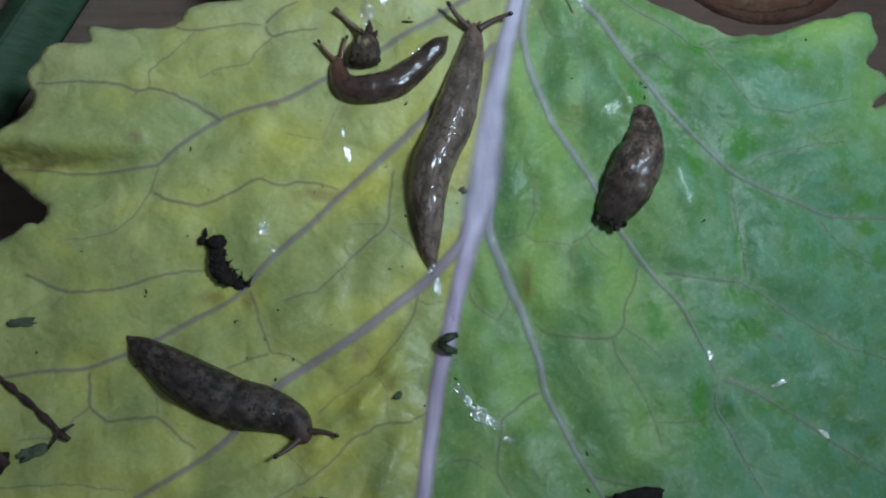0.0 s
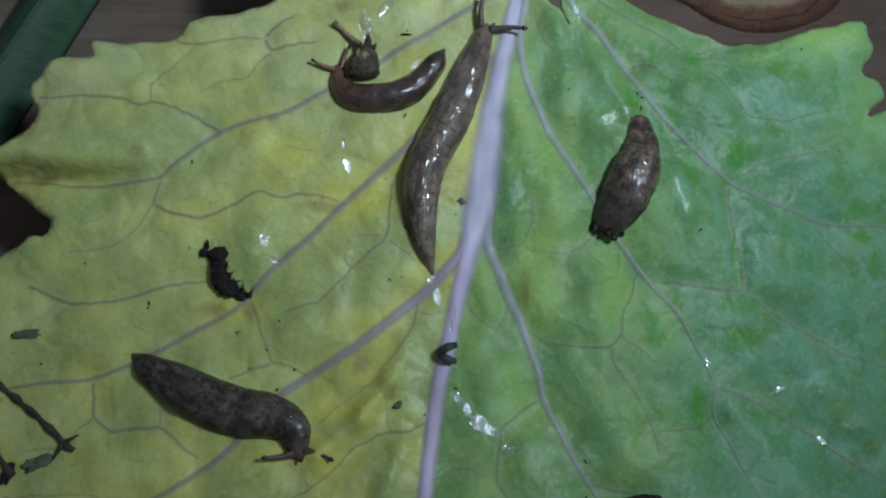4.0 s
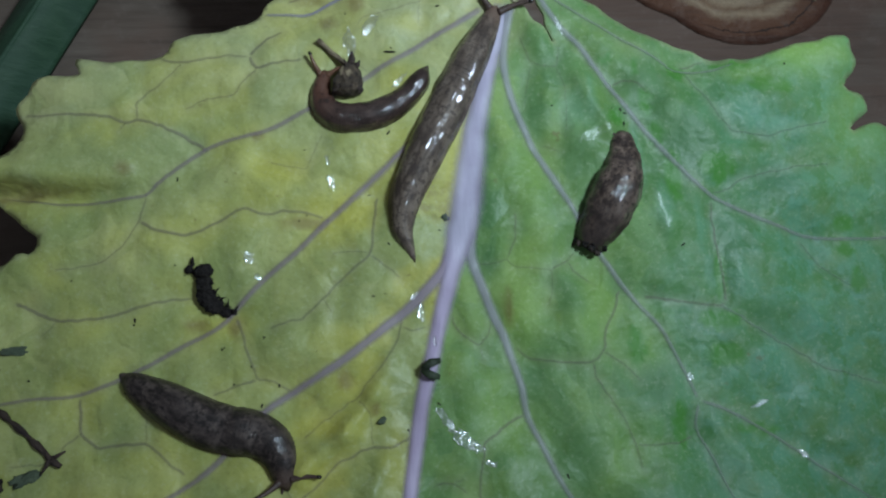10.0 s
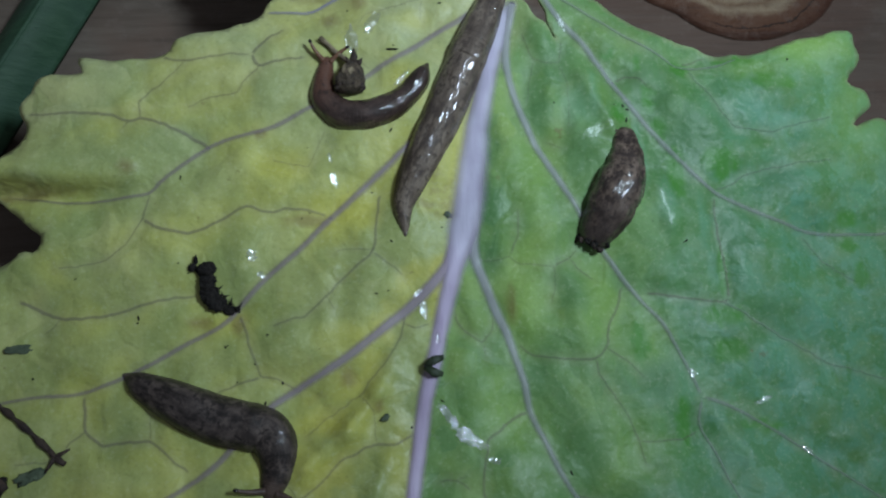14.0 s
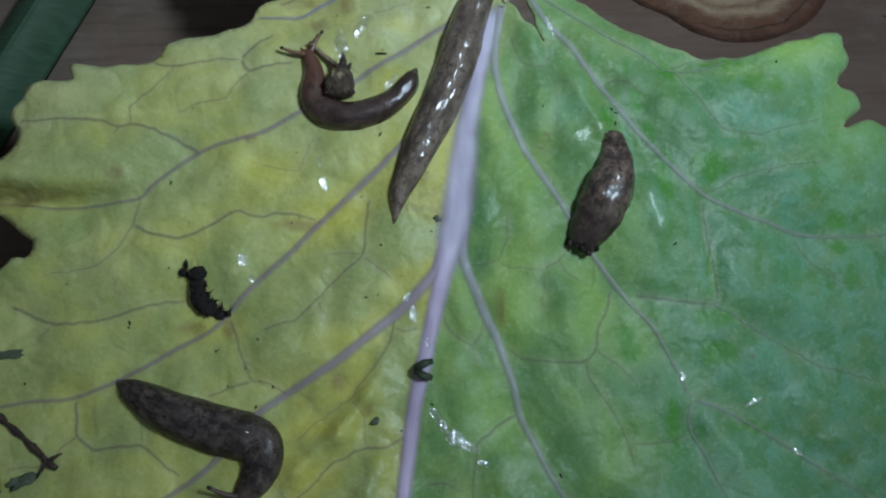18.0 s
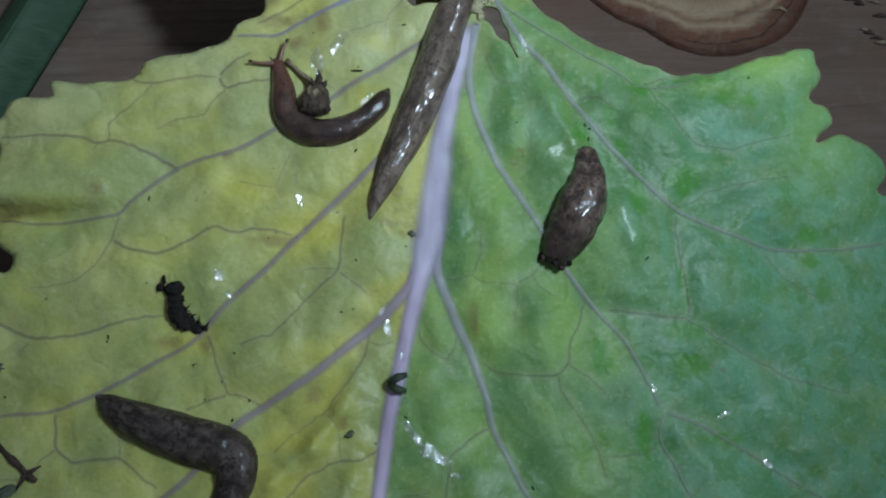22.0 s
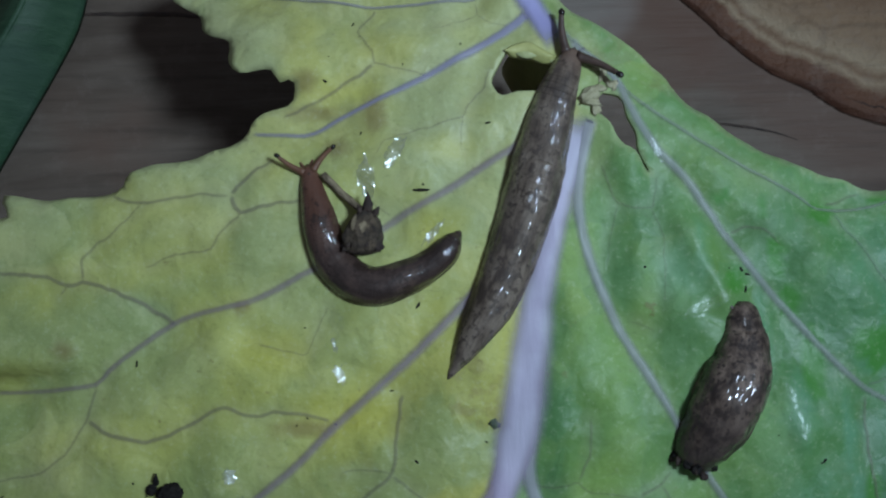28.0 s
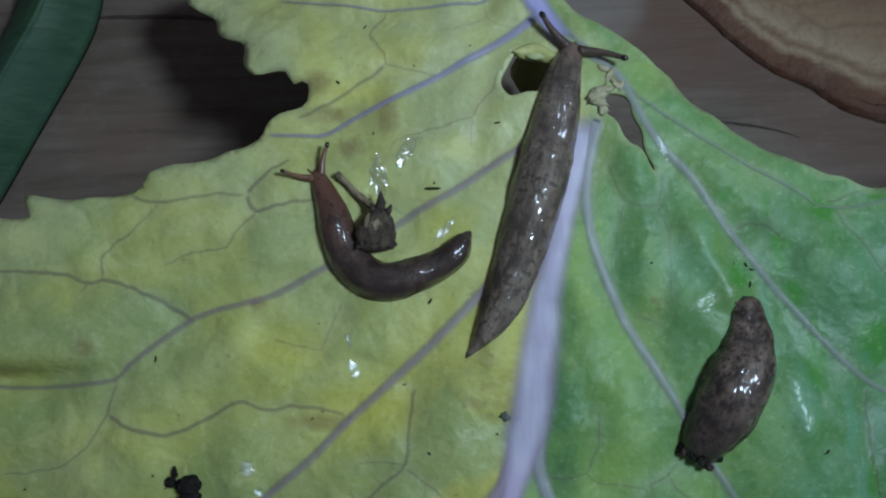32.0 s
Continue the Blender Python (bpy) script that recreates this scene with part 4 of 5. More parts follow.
    part("unseen_rib_light_block", bm, FLAP, leaf)
    return leaf


# stains of the blade, and the crease's painted shade: middle, half-axes
WET = ((43.7, 11.0, 3.0, 2.2), (42.3, -5.6, 0.9, 4.0), (42.2, -11.7, 3.0, 1.5), (42.1, -16.9, 2.8, 1.7), (63.9, 2.9, 1.8, 1.3), (63.9, -1.3, 1.4, 1.1),
    (65, -6, 1.2, 1.8), (27.5, 26.8, 0.9, 0.8), (31.7, 26.0, 0.7, 1.4), (38.3, 25.4, 1.4, 1.5), (36.5, 9.2, 1.2, 3.6), (34.4, 15.8, 1.2, 1.4),
    (52.3, 23.5, 4.0, 1.4), (28.7, -15.1, 1.3, 3.0), (28.1, 17.8, 1.4, 1.7), (34.2, -27.0, 1.1, 3.4), (33, 20.5, 1.0, 2.2), (47, 27, 3.2, 0.8), (46.5, -27.5, 3.0, 0.9))
WAX = ((39.9, 2.2, 0.7, 3.6), (40.6, -4.6, 0.7, 3.0), (50, 19, 3.4, 2.4), (49.2, -17.8, 3, 2), (21.8, 19, 2.2, 3.2), (34.2, 4.4, 1.4, 3.2), (55, 17.5, 4, 1.2),
    (31, 12, 0.7, 5.5), (24.6, 20.5, 0.7, 3.6), (-28, 26, 4.5, 1.6), (-50, 24.5, 4.5, 1.6), (-45, 21.8, 8, 0.5), (-56, -5.5, 1.5, 3.5), (-17, 22.5, 3, 1))
LUSH = ((24, -9.5, 4.5, 6), (14.5, 8.5, 2.6, 4.8), (29.5, -14.5, 3.2, 5), (9.5, -24, 4.5, 5), (25, -30, 6, 5), (12.6, -11, 2, 6), (58, 29.5, 6, 2.2),
    (50, 25.5, 4, 1.5), (12.4, -2, 2.5, 2.5))
RIPE = ((-10.5, -20, 3.2, 7), (-16, -24.5, 7, 1.5), (-12, -12.5, 4.5, 2), (-14.5, 5, 5.5, 2.5), (-3.2, 24.5, 3, 1.8), (-1.6, 33, 2.4, 1.4), (-14, 40, 4, 1.6), (-22, 12, 4, 3), (-30, -9.5, 3, 2), (-6, -30, 2.2, 5),
    (-17, 44.5, 2.5, 3.5), (-7, 44, 2.6, 2), (-22, -30, 6, 3))
# first entry paints the shade along the western crease; the rest are brown stains
BROWN_AND_SHADE = ((-59, 10.6, 8, 0.8), (-8.6, -22.2, 0.7, 0.9), (-17.5, 4.2, 3.2, 0.9), (-12.6, -18, 1.1, 1.5), (-24, 17, 0.9, 0.7), (10.6, -8.8, 0.5, 2.4), (-9.4, 36.8, 1.2, 2), (-16, 37.6, 3, 0.6), (-13.5, 33.5, 1.2, 1), (-33, -9.4, 1.6, 0.8), (-43, 13, 1.2, 0.8), (-17, 41, 1.4, 1.2), (-27.7, -9.8, 0.9, 1.4))
RIDGES = ((-6.3, -15.5, -8.8, -20.6, 0.8), (-8.8, -20.6, -13, -25.8, 1.5), (-13, -25.8, -19, -30.4, 1.0), (-7, -28.5, -10.8, -37, 0.7), (23.2, 23.5, 27.5, 15.5, 0.8), (21.3, 15.2, 26.4, 16.2, 0.6), (33, 7.5, 34.6, 1.5, 0.6))
# darker green blotches, in the colour only
DARKER_GREEN = ((33, 22, 4.5, 5), (38, 14, 3.5, 4.5), (22, 12, 2.5, 4), (16, 20, 2, 5), (7.4, -2.5, 2.2, 3.2), (8.4, 5.5, 1.8, 3.5), (19.5, -7.5, 2.4, 3), (13, -20, 2, 3), (27, -5, 2, 3), (9, 14, 1.6, 3), (19.5, 26, 2.4, 4.5), (24, 5, 1.8, 3), (45, 0, 3, 4), (52, 8, 4, 2.5), (50, -12, 4, 3), (31, -21, 2.4, 3), (20, -30, 3, 4))


# ---- the board under it ----
def build_board():
    board = tagged(new("wooden_board"), "weathered grey-brown wooden boards with a dark knot", "board", kind="structure")
    bm = bmesh.new()
    bmesh.ops.create_cube(bm, size=1)
    for v in bm.verts:
        v.co = Vector((v.co.x * 3.0, v.co.y * 3.0, -0.020 if v.co.z > 0 else -0.042))
    bmesh.ops.bevel(bm, geom=list(bm.edges), offset=0.0002, segments=1, affect="EDGES")
    ob = part("plank", bm, WOOD, board)
    for p in ob.data.polygons:
        p.use_smooth = False
    for pts, r in (CRACKS):
        bm = bmesh.new()
        l = catmull(pts, 1.0)
        l = l + 0.35 * np.array([(0, noise.noise((x * 0.3, y * 0.3, 4.0))) for x, y in l])
        k = np.linspace(0, math.pi, len(l))
        tube(bm, np.column_stack([l, np.full(len(l), -19.98)]), 0.04 + r * np.sin(k), 6, 0.25, 0.4)
        part("crack", bm, BARK, board)
    for n, (x, y) in enumerate((((88.2, 50.6), (90.9, 50.9), (92, 48), (88.3, 45.2), (90.4, 43.5), (91.3, 42.5), (89.1, 44.6), (73, 49.9), (87.2, 51.4)))):
        bm = bmesh.new()
        d = np.array([3.2 + n % 3, -0.6 - 0.4 * (n % 2), 0]) * 0.32
        c = np.array([x, y, -19.9])
        tube(bm, [c - d, c + np.array([0, 0.3, 0.25]), c + d], (0.15, 0.42, 0.08), 7, 0.4, 0.6, n)
        part("splinter", bm, STRAW if n % 2 else BARK, board)
    return board


def build_stalk():
    thing = tagged(new("leek_leaf"), "dark green strap-shaped leek leaf lying on the boards", "leaf")
    line = catmull(((-84, 4, -15), (-72.8, 24.2, -14), (-64.1, 39.9, -13.5), (-56.5, 54.5, -13.5), (-54.2, 60, -13.5), (-53.6, 68, -14), (-54, 84, -15)), 1.5)
    for half in (1, -1):
        bm = bmesh.new()
        rings = []
        for i, p in enumerate(line):
            d = Vector(line[min(i + 1, len(line) - 1)] - line[max(i - 1, 0)]).normalized()
            x = d.cross(Vector((0, 0, 1))).normalized() * half
            ring = []
            for k in range(15):
                u = k / 14
                ripple = 0.03 * math.cos(u * 40) + 0.25 * noise.noise((i * 0.12, u * 3, half))
                ring.append(Vector(p) + x * (0.12 + u * 5.4) + Vector((0, 0, 2.6 - 5.0 * u ** 1.4 + ripple)))
            under = [q - Vector((0, 0, 0.9)) for q in reversed(ring)]
            rings.append([bm.verts.new(q * MM) for q in ring + under])
        grid_faces(bm, rings)
        bm.faces.new(rings[0][::-1])
        bm.faces.new(rings[-1])
        bmesh.ops.recalc_face_normals(bm, faces=bm.faces)
        part("blade_half", bm, STALK, thing)
    bm = bmesh.new()
    tube(bm, line + np.array([0, 0, 2.3]), 0.5, 8)
    part("keel", bm, STALK, thing)


# ---- slugs ----
TRAILS = {}


def trail(name, t, *points):
    """Where the middle line of a slug lies at t seconds, from head to tail."""
    TRAILS.setdefault(name, []).append((t, points))


field_slug, brown_slug, dark_slug = "field_slug", "brown_slug", "dark_slug"

trail(field_slug, 0, (4.8, 27.4), (4.1, 23.4), (2.8, 18.9), (0.7, 12.8), (-1.7, 8), (-2.8, 3.6), (-2.9, -1.9), (-2.5, -7.4))
trail(field_slug, 3, (6.3, 29), (4.6, 24.5), (2.8, 19.9), (0.3, 14.2), (-2.5, 9.4), (-3.5, 4.7), (-3.4, -0.9), (-2.5, -6.3))
trail(field_slug, 6, (8.5, 30.2), (5.9, 24.6), (3, 18.4), (-0.1, 12.7), (-2.7, 7.9), (-3.6, 3.9), (-3.2, -0.5), (-2, -4.2))
trail(field_slug, 9, (10.5, 33.9), (8, 28.6), (4.9, 22.5), (2, 17.1), (-1.1, 11.5), (-3.2, 7.1), (-3.8, 2.7), (-2.6, -2.2))
trail(field_slug, 11, (11.8, 36.3), (9, 31), (6.2, 25.8), (3, 19.5), (-0.6, 12.2), (-3.1, 6.6), (-3.9, 2.6), (-2.7, -0.7))
trail(field_slug, 13, (12.2, 39.7), (8.1, 30.7), (5.2, 24.2), (2, 17.6), (-1.3, 11.1), (-3.1, 7.1), (-4, 4.3), (-3.7, 0.7))
trail(field_slug, 14.5, (12.7, 40.9), (8.5, 31.8), (5.6, 25.8), (2.8, 19.5), (-0.3, 13.4), (-2.6, 9), (-3.9, 5.4), (-3.9, 1.6))
trail(field_slug, 17, (13, 42.8), (9, 34), (6.6, 27.9), (4.2, 22), (0.9, 15.4), (-1.8, 9.8), (-3.3, 6.2), (-3.8, 3.2))
trail(field_slug, 19, (13.5, 43.6), (9.2, 35.2), (7.3, 29.5), (5, 23.4), (1.6, 16.8), (-0.9, 11.9), (-2.7, 8.3), (-3.8, 4.7))
trail(field_slug, 21, (14.3, 45.1), (9.6, 35.7), (7.3, 29), (4.9, 23.4), (1.7, 16.8), (-1, 11.5), (-2.6, 8.7), (-3.7, 5.9))
trail(field_slug, 23, (13.9, 45.4), (9.8, 37.4), (7.6, 31.5), (5.2, 25.5), (2.4, 19.6), (0.1, 15), (-1.6, 11.4), (-3.3, 7.1))
trail(field_slug, 24, (13.1, 45.4), (8.2, 35.9), (6.4, 29.9), (3.9, 23.6), (1.1, 17.6), (-0.5, 13.6), (-1.7, 10.9), (-3, 7.3))
trail(field_slug, 25.5, (14.5, 43.1), (10.5, 37.2), (7.8, 31.2), (5.3, 25.4), (2.8, 19.7), (0.6, 14.9), (-1, 11.4), (-2.5, 8.2))
trail(field_slug, 27.5, (11.8, 42.1), (9.8, 38), (7.7, 33.1), (5.8, 27), (3.8, 21.1), (1.7, 16.4), (-0.2, 12.6), (-2.1, 9))
trail(field_slug, 28, (12, 42.8), (10.1, 38.2), (8.5, 33), (6.7, 27), (4.6, 21.2), (2.5, 16.5), (0.2, 12.8), (-2, 9.4))
trail(field_slug, 30, (11.7, 43), (9.6, 39.1), (8.4, 34.1), (6.7, 27.9), (4.7, 22.8), (2.9, 18.7), (0.6, 14.3), (-1.8, 11.1))
trail(field_slug, 32, (11.4, 43.7), (10.2, 40.8), (9.1, 36.1), (7.5, 30.5), (5.7, 24.7), (3.8, 19.4), (1.7, 14.6), (-1.2, 10.9))
trail(brown_slug, 0, (-14.7, 23.6), (-14.7, 21.6), (-13.8, 19.4), (-11.1, 18.5), (-7.5, 19.2), (-3.8, 21.6), (-1.3, 23.9), (0.7, 25.9))
trail(brown_slug, 3, (-14.6, 24), (-14.3, 21.9), (-13.1, 20.1), (-10.3, 19.2), (-6.7, 19.5), (-3.4, 21.2), (-1.1, 23.6), (0.6, 25.8))
trail(brown_slug, 6, (-14.6, 24.3), (-15, 21.6), (-13.7, 19.5), (-10.5, 18.5), (-6.5, 18.9), (-3.2, 20.7), (-1, 23.2), (0.5, 25.7))
trail(brown_slug, 9, (-14.5, 25.2), (-14.4, 22.1), (-13.1, 19.9), (-10, 18.8), (-6.4, 19.4), (-3.1, 21.3), (-0.9, 23.4), (0.6, 25.7))
trail(brown_slug, 11, (-13.9, 26.3), (-15.2, 23.4), (-14.7, 20.4), (-12.1, 18.7), (-8.4, 18.8), (-4.3, 20.3), (-1.4, 22.7), (0.5, 25.9))
trail(brown_slug, 14.5, (-14, 27.6), (-14.7, 24.6), (-14.6, 21.7), (-12.2, 19.4), (-9, 18.8), (-4.9, 20.1), (-1.8, 22.5), (0.3, 25.8))
trail(brown_slug, 17, (-14.4, 29.1), (-14.5, 26), (-14.4, 22.1), (-12.3, 19.9), (-8.2, 19.4), (-4.1, 20.7), (-1.5, 22.7), (0.3, 25.8))
trail(brown_slug, 19, (-16.1, 29.4), (-14.8, 26.3), (-15, 22.4), (-12.9, 20), (-9.1, 19.1), (-4.6, 20.7), (-1.6, 23.1), (0.2, 25.6))
trail(brown_slug, 21, (-16.2, 30), (-15.5, 26.7), (-15.1, 22.3), (-12.9, 19.9), (-8.9, 19), (-4.7, 20.3), (-2, 22.5), (0.1, 25.4))
trail(brown_slug, 23, (-16.7, 31.1), (-15.7, 27.5), (-15.3, 23.2), (-12.9, 20.4), (-9, 19.4), (-4.6, 21.1), (-2.2, 22.8), (-0.3, 25.2))
trail(brown_slug, 24, (-16.6, 30.4), (-15.7, 27), (-15.4, 23.2), (-13.1, 20.1), (-9.6, 19.1), (-5.1, 20.6), (-2.4, 22.8), (-0.2, 25))
trail(brown_slug, 25.5, (-16.3, 31.6), (-16.1, 28.7), (-15.3, 24.3), (-13, 20.9), (-9.6, 19.3), (-5.6, 20.2), (-2.7, 22.2), (-0.3, 24.6))
trail(brown_slug, 27.5, (-16.4, 31.3), (-15.8, 27.9), (-15.1, 23.6), (-13.1, 20.2), (-9.9, 18.6), (-5.7, 19.5), (-2.6, 21.3), (-0.7, 23.8))
trail(brown_slug, 28, (-16.6, 31.3), (-16, 28.3), (-14.9, 23.4), (-13.2, 20.4), (-10, 18.6), (-6.4, 19.5), (-3.1, 21.2), (-0.8, 23.8))
trail(brown_slug, 30, (-16.6, 31.6), (-15.9, 28.4), (-15, 23.5), (-13.2, 20.3), (-9.9, 18.7), (-5.9, 19.4), (-2.8, 21.1), (-0.7, 24))
trail(brown_slug, 32, (-17.2, 30.7), (-15.8, 27.2), (-14.7, 23.2), (-13.1, 20.4), (-10.1, 18.7), (-6.5, 19.5), (-3.1, 21), (-0.9, 23.5))
trail(dark_slug, 0, (-20.1, -29), (-22.1, -26.5), (-25.5, -25), (-29.3, -23.9), (-33.1, -22.2), (-36.9, -19.9), (-40.7, -17.2), (-44, -14.4))
trail(dark_slug, 3, (-20.7, -29.3), (-22.1, -26.2), (-25.1, -24.6), (-29.3, -23.7), (-33.5, -22.1), (-37.5, -19.7), (-41, -17.6), (-43.8, -15.1))
trail(dark_slug, 6, (-21.9, -31.1), (-22.2, -27.3), (-24.5, -25), (-27.9, -24.2), (-32.1, -22.8), (-36.4, -20.5), (-40.3, -18), (-43.7, -15.5))
trail(dark_slug, 9, (-20.9, -31.3), (-21.8, -27.5), (-24.2, -25.1), (-28.1, -24.1), (-31.9, -22.8), (-36.2, -20.4), (-40.1, -18.1), (-43.6, -15.7))
trail(dark_slug, 11, (-21.4, -31.9), (-22.3, -27.7), (-24.8, -25.1), (-28.6, -24.1), (-32.5, -22.8), (-36.4, -20.5), (-40.2, -18.2), (-43.5, -15.8))
trail(dark_slug, 13, (-23, -32), (-22.6, -28.3), (-24.5, -25.1), (-28.3, -24), (-32.2, -22.8), (-36.5, -20.6), (-40.1, -18.4), (-43.5, -16))
trail(dark_slug, 14.5, (-24, -33.9), (-22.4, -28.8), (-23.5, -25.2), (-27.4, -23.7), (-31.6, -22.4), (-35.9, -20.3), (-39.9, -18.3), (-43.6, -16.1))
trail(dark_slug, 17, (-25.7, -33.4), (-23.1, -28.7), (-23.9, -25.4), (-27.5, -23.9), (-31.8, -22.5), (-36.1, -20.7), (-40, -18.5), (-43.4, -16.3))
trail(dark_slug, 19, (-26.5, -34.2), (-23.8, -29.6), (-23.9, -26.4), (-27.2, -24.8), (-31.1, -23.5), (-35.5, -21.4), (-39.4, -19.1), (-43.2, -16.5))
trail(dark_slug, 21, (-26.5, -34.6), (-24, -29.9), (-23.9, -26.1), (-27.3, -24.2), (-31.2, -22.9), (-35.5, -21.1), (-39.5, -19.1), (-43.2, -16.6))
trail(dark_slug, 23, (-26.8, -34.3), (-24, -30), (-24, -26.5), (-27.3, -24.5), (-31.1, -23.2), (-35.5, -21.3), (-39.5, -19.3), (-43, -16.7))
trail(dark_slug, 24, (-27.6, -34.7), (-24.1, -29.8), (-24.4, -26.1), (-27.4, -24.2), (-31.4, -23), (-35.5, -21.2), (-39.4, -19.1), (-43.1, -16.9))

# the feelers' turns: seconds, degrees from the tail's direction
FIELD_TURNS_A = ((0, 121), (3, 108), (6, 112), (9, 122), (13, 147), (25.5, 83), (27.5, 89), (28, 78), (30, 105), (32, 95))
FIELD_TURNS_B = ((0, 230), (3, 196), (6, 203), (9, 236), (13, 217), (25.5, 215), (27.5, 214), (28, 207), (30, 226), (32, 242))
BROWN_TURNS_A = ((0, 166), (3, 155), (6, 157), (9, 121), (11, 132), (14.5, 142), (17, 145), (19, 122), (21, 155), (23, 131), (24, 135), (25.5, 134),
    (27.5, 126), (28, 124), (30, 140), (32, 144))
BROWN_TURNS_B = ((0, 222), (3, 247), (6, 238), (9, 201), (11, 234), (14.5, 228), (17, 250), (19, 236), (21, 255), (23, 247), (24, 234), (25.5, 247),
    (27.5, 230), (28, 226), (30, 243), (32, 234))
DARK_TURNS_A = ((0, 91), (3, 69), (6, 121), (9, 119), (11, 105), (13, 109), (14.5, 100), (32, 100))
DARK_TURNS_B = ((0, 219), (3, 216), (6, 284), (9, 270), (11, 247), (13, 238), (14.5, 262), (32, 262))


def girth(s, mantle_end, tail_blunt=0.0):
    """Half-width of a slug along its length, 0 at the head, 1 at the tail, for a widest place of 1."""
    k = np.linspace(0, 1, 201)
    body = np.interp(k, (0, 0.04, 0.10, 0.20, 0.34, 0.5, 0.66, 0.8, 0.92, 0.98, 1.0), (0.38, 0.53, 0.65, 0.86, 0.98, 1.0, 0.93, 0.76, 0.46 + 0.22 * tail_blunt, 0.24 + 0.18 * tail_blunt, 0.12 + 0.04 * tail_blunt))
    body = np.interp(s, k, np.convolve(np.pad(body, 9, mode="edge"), np.hanning(21)[1:-1] / np.hanning(21).sum(), "valid"))
    lip = 0.022 * np.exp(-((s - mantle_end + 0.012) / 0.02) ** 2) - 0.012 * np.exp(-((s - mantle_end - 0.02) / 0.02) ** 2)
    return body + lip * (s > 0.05)


def ring_points(w, h, keel, n=26):
    out = []
    for k in range(n):
        a = 2 * math.pi * k / n
        c, s = math.cos(a), math.sin(a)
        y = w * math.copysign(abs(c) ** 0.85, c)
        z = h * s ** 0.9 * (1 + keel * max(0, s) ** 12) if s > 0 else 0.35 * h * s * 0.35
        if s < 0:
            y *= 1.0 + 0.07 * (1 - abs(s))
        out.append((y, z + 0.04 * h))
    return out


def piece(name, s0, s1, tuck, length, half, tall, mantle_end, skin, parent, keel, blunt):
    """One rigid slice of a body between s0 and s1 of its length, tucked under the slice ahead of it."""
    bm = bmesh.new()
    rest = bm.verts.layers.float_vector.new("rest")
    along = bm.verts.layers.float.new("along")
    foot = bm.verts.layers.float.new("foot")
    stations = [(s0 - tuck, 0.962), (s0 - tuck * 0.65, 0.988), (s0 - tuck * 0.35, 0.998)] if s0 > 0.001 else []
    stations += [(s0 + (s1 - s0) * k / 3.0, 1.0) for k in range(4)]
    stations += [(s1 + tuck * 0.10, 0.996)]
    rings = []
    for s, k in stations:
        q = min(max(s, 0.0), 1.0)
        g = float(girth(q, mantle_end, blunt)) * k
        w, h = half * g, tall * (g * 0.9 + 0.1 * k * min(1, g * 3))
        ring = []
        for y, z in ring_points(w, h, keel if q > mantle_end else 0.0):
            lump = 1 + 0.03 * noise.noise((s * length * 0.5, y * 0.7, z * 0.7))
            v = bm.verts.new(((s - s0) * length * MM, y * lump * MM, z * lump * MM))
            v[rest] = (s * length * MM, y * MM, z * MM)
            v[along] = s
            v[foot] = max(0.0, 1.0 - z / (0.22 * h + 1e-6))
            ring.append(v)
        rings.append(ring)
    grid_faces(bm, rings)
    for end, way in ((0, 1), (-1, -1)):
        ring = rings[end]
        c = sum((v.co for v in ring), Vector()) / len(ring)
        round_end = (s0 < 0.001 and end == 0) or (s1 > 0.999 and end == -1)
        tip = bm.verts.new(c + Vector((-0.35 * half * MM * way if round_end else 0, 0, 0)))
        tip[rest] = tip.co + Vector((s0 * length * MM, 0, 0))
        tip[along] = s0 if end == 0 else s1
        for i in range(len(ring)):
            bm.faces.new((ring[i], tip, ring[(i + 1) % len(ring)]))
    bmesh.ops.recalc_face_normals(bm, faces=bm.faces)
    for s, ring in zip((q for q, _ in stations), rings):
        if abs(s - s1) < 1e-9:
            for a, b in zip(ring, ring[1:] + ring[:1]):
                bm.edges.get((a, b)).smooth = False
    return part(name, bm, skin, parent)


def tentacle(name, parent, long, thick, skin, eyed=True):
    """A stalk that points along +X from its root, with a dark eye at its end."""
    bm = bmesh.new()
    k = np.linspace(0, 1, 12)
    tube(bm, np.stack([k * long, 0.05 * long * np.sin(k * 3), 0.10 * long * k], 1), thick * (1.0 - 0.62 * k ** 0.6), 10)
    ob = part(name, bm, skin, parent)
    if not eyed:
        return ob
    bm = bmesh.new()
    bmesh.ops.create_uvsphere(bm, u_segments=12, v_segments=8, radius=thick * 0.52 * MM)
    for v in bm.verts:
        v.co.x = v.co.x * 1.4 + long * MM
        v.co.z += 0.10 * long * MM
        v.co.y += 0.05 * long * math.sin(3) * MM
    part("eye", bm, EYE, ob)
    return ob


def lay(line, lift):
    """Poses of the stations along a middle line on the leaf: x runs to the tail, z away from the leaf."""
    z = np.convolve(np.pad(leaf_top(line)[0], 3, mode="edge"), np.ones(7) / 7, "valid") + lift
    out = []
    for i in range(len(line)):
        a, b = max(i - 1, 0), min(i + 1, len(line) - 1)
        d = Vector((*(line[b] - line[a]), z[b] - z[a])).normalized()
        y = Vector((0, 0, 1)).cross(d).normalized()
        m = Matrix((d, y, d.cross(y))).transposed().to_4x4()
        m.translation = Vector((line[i][0], line[i][1], z[i])) * MM
        out.append(m)
    return out


MOVES = []


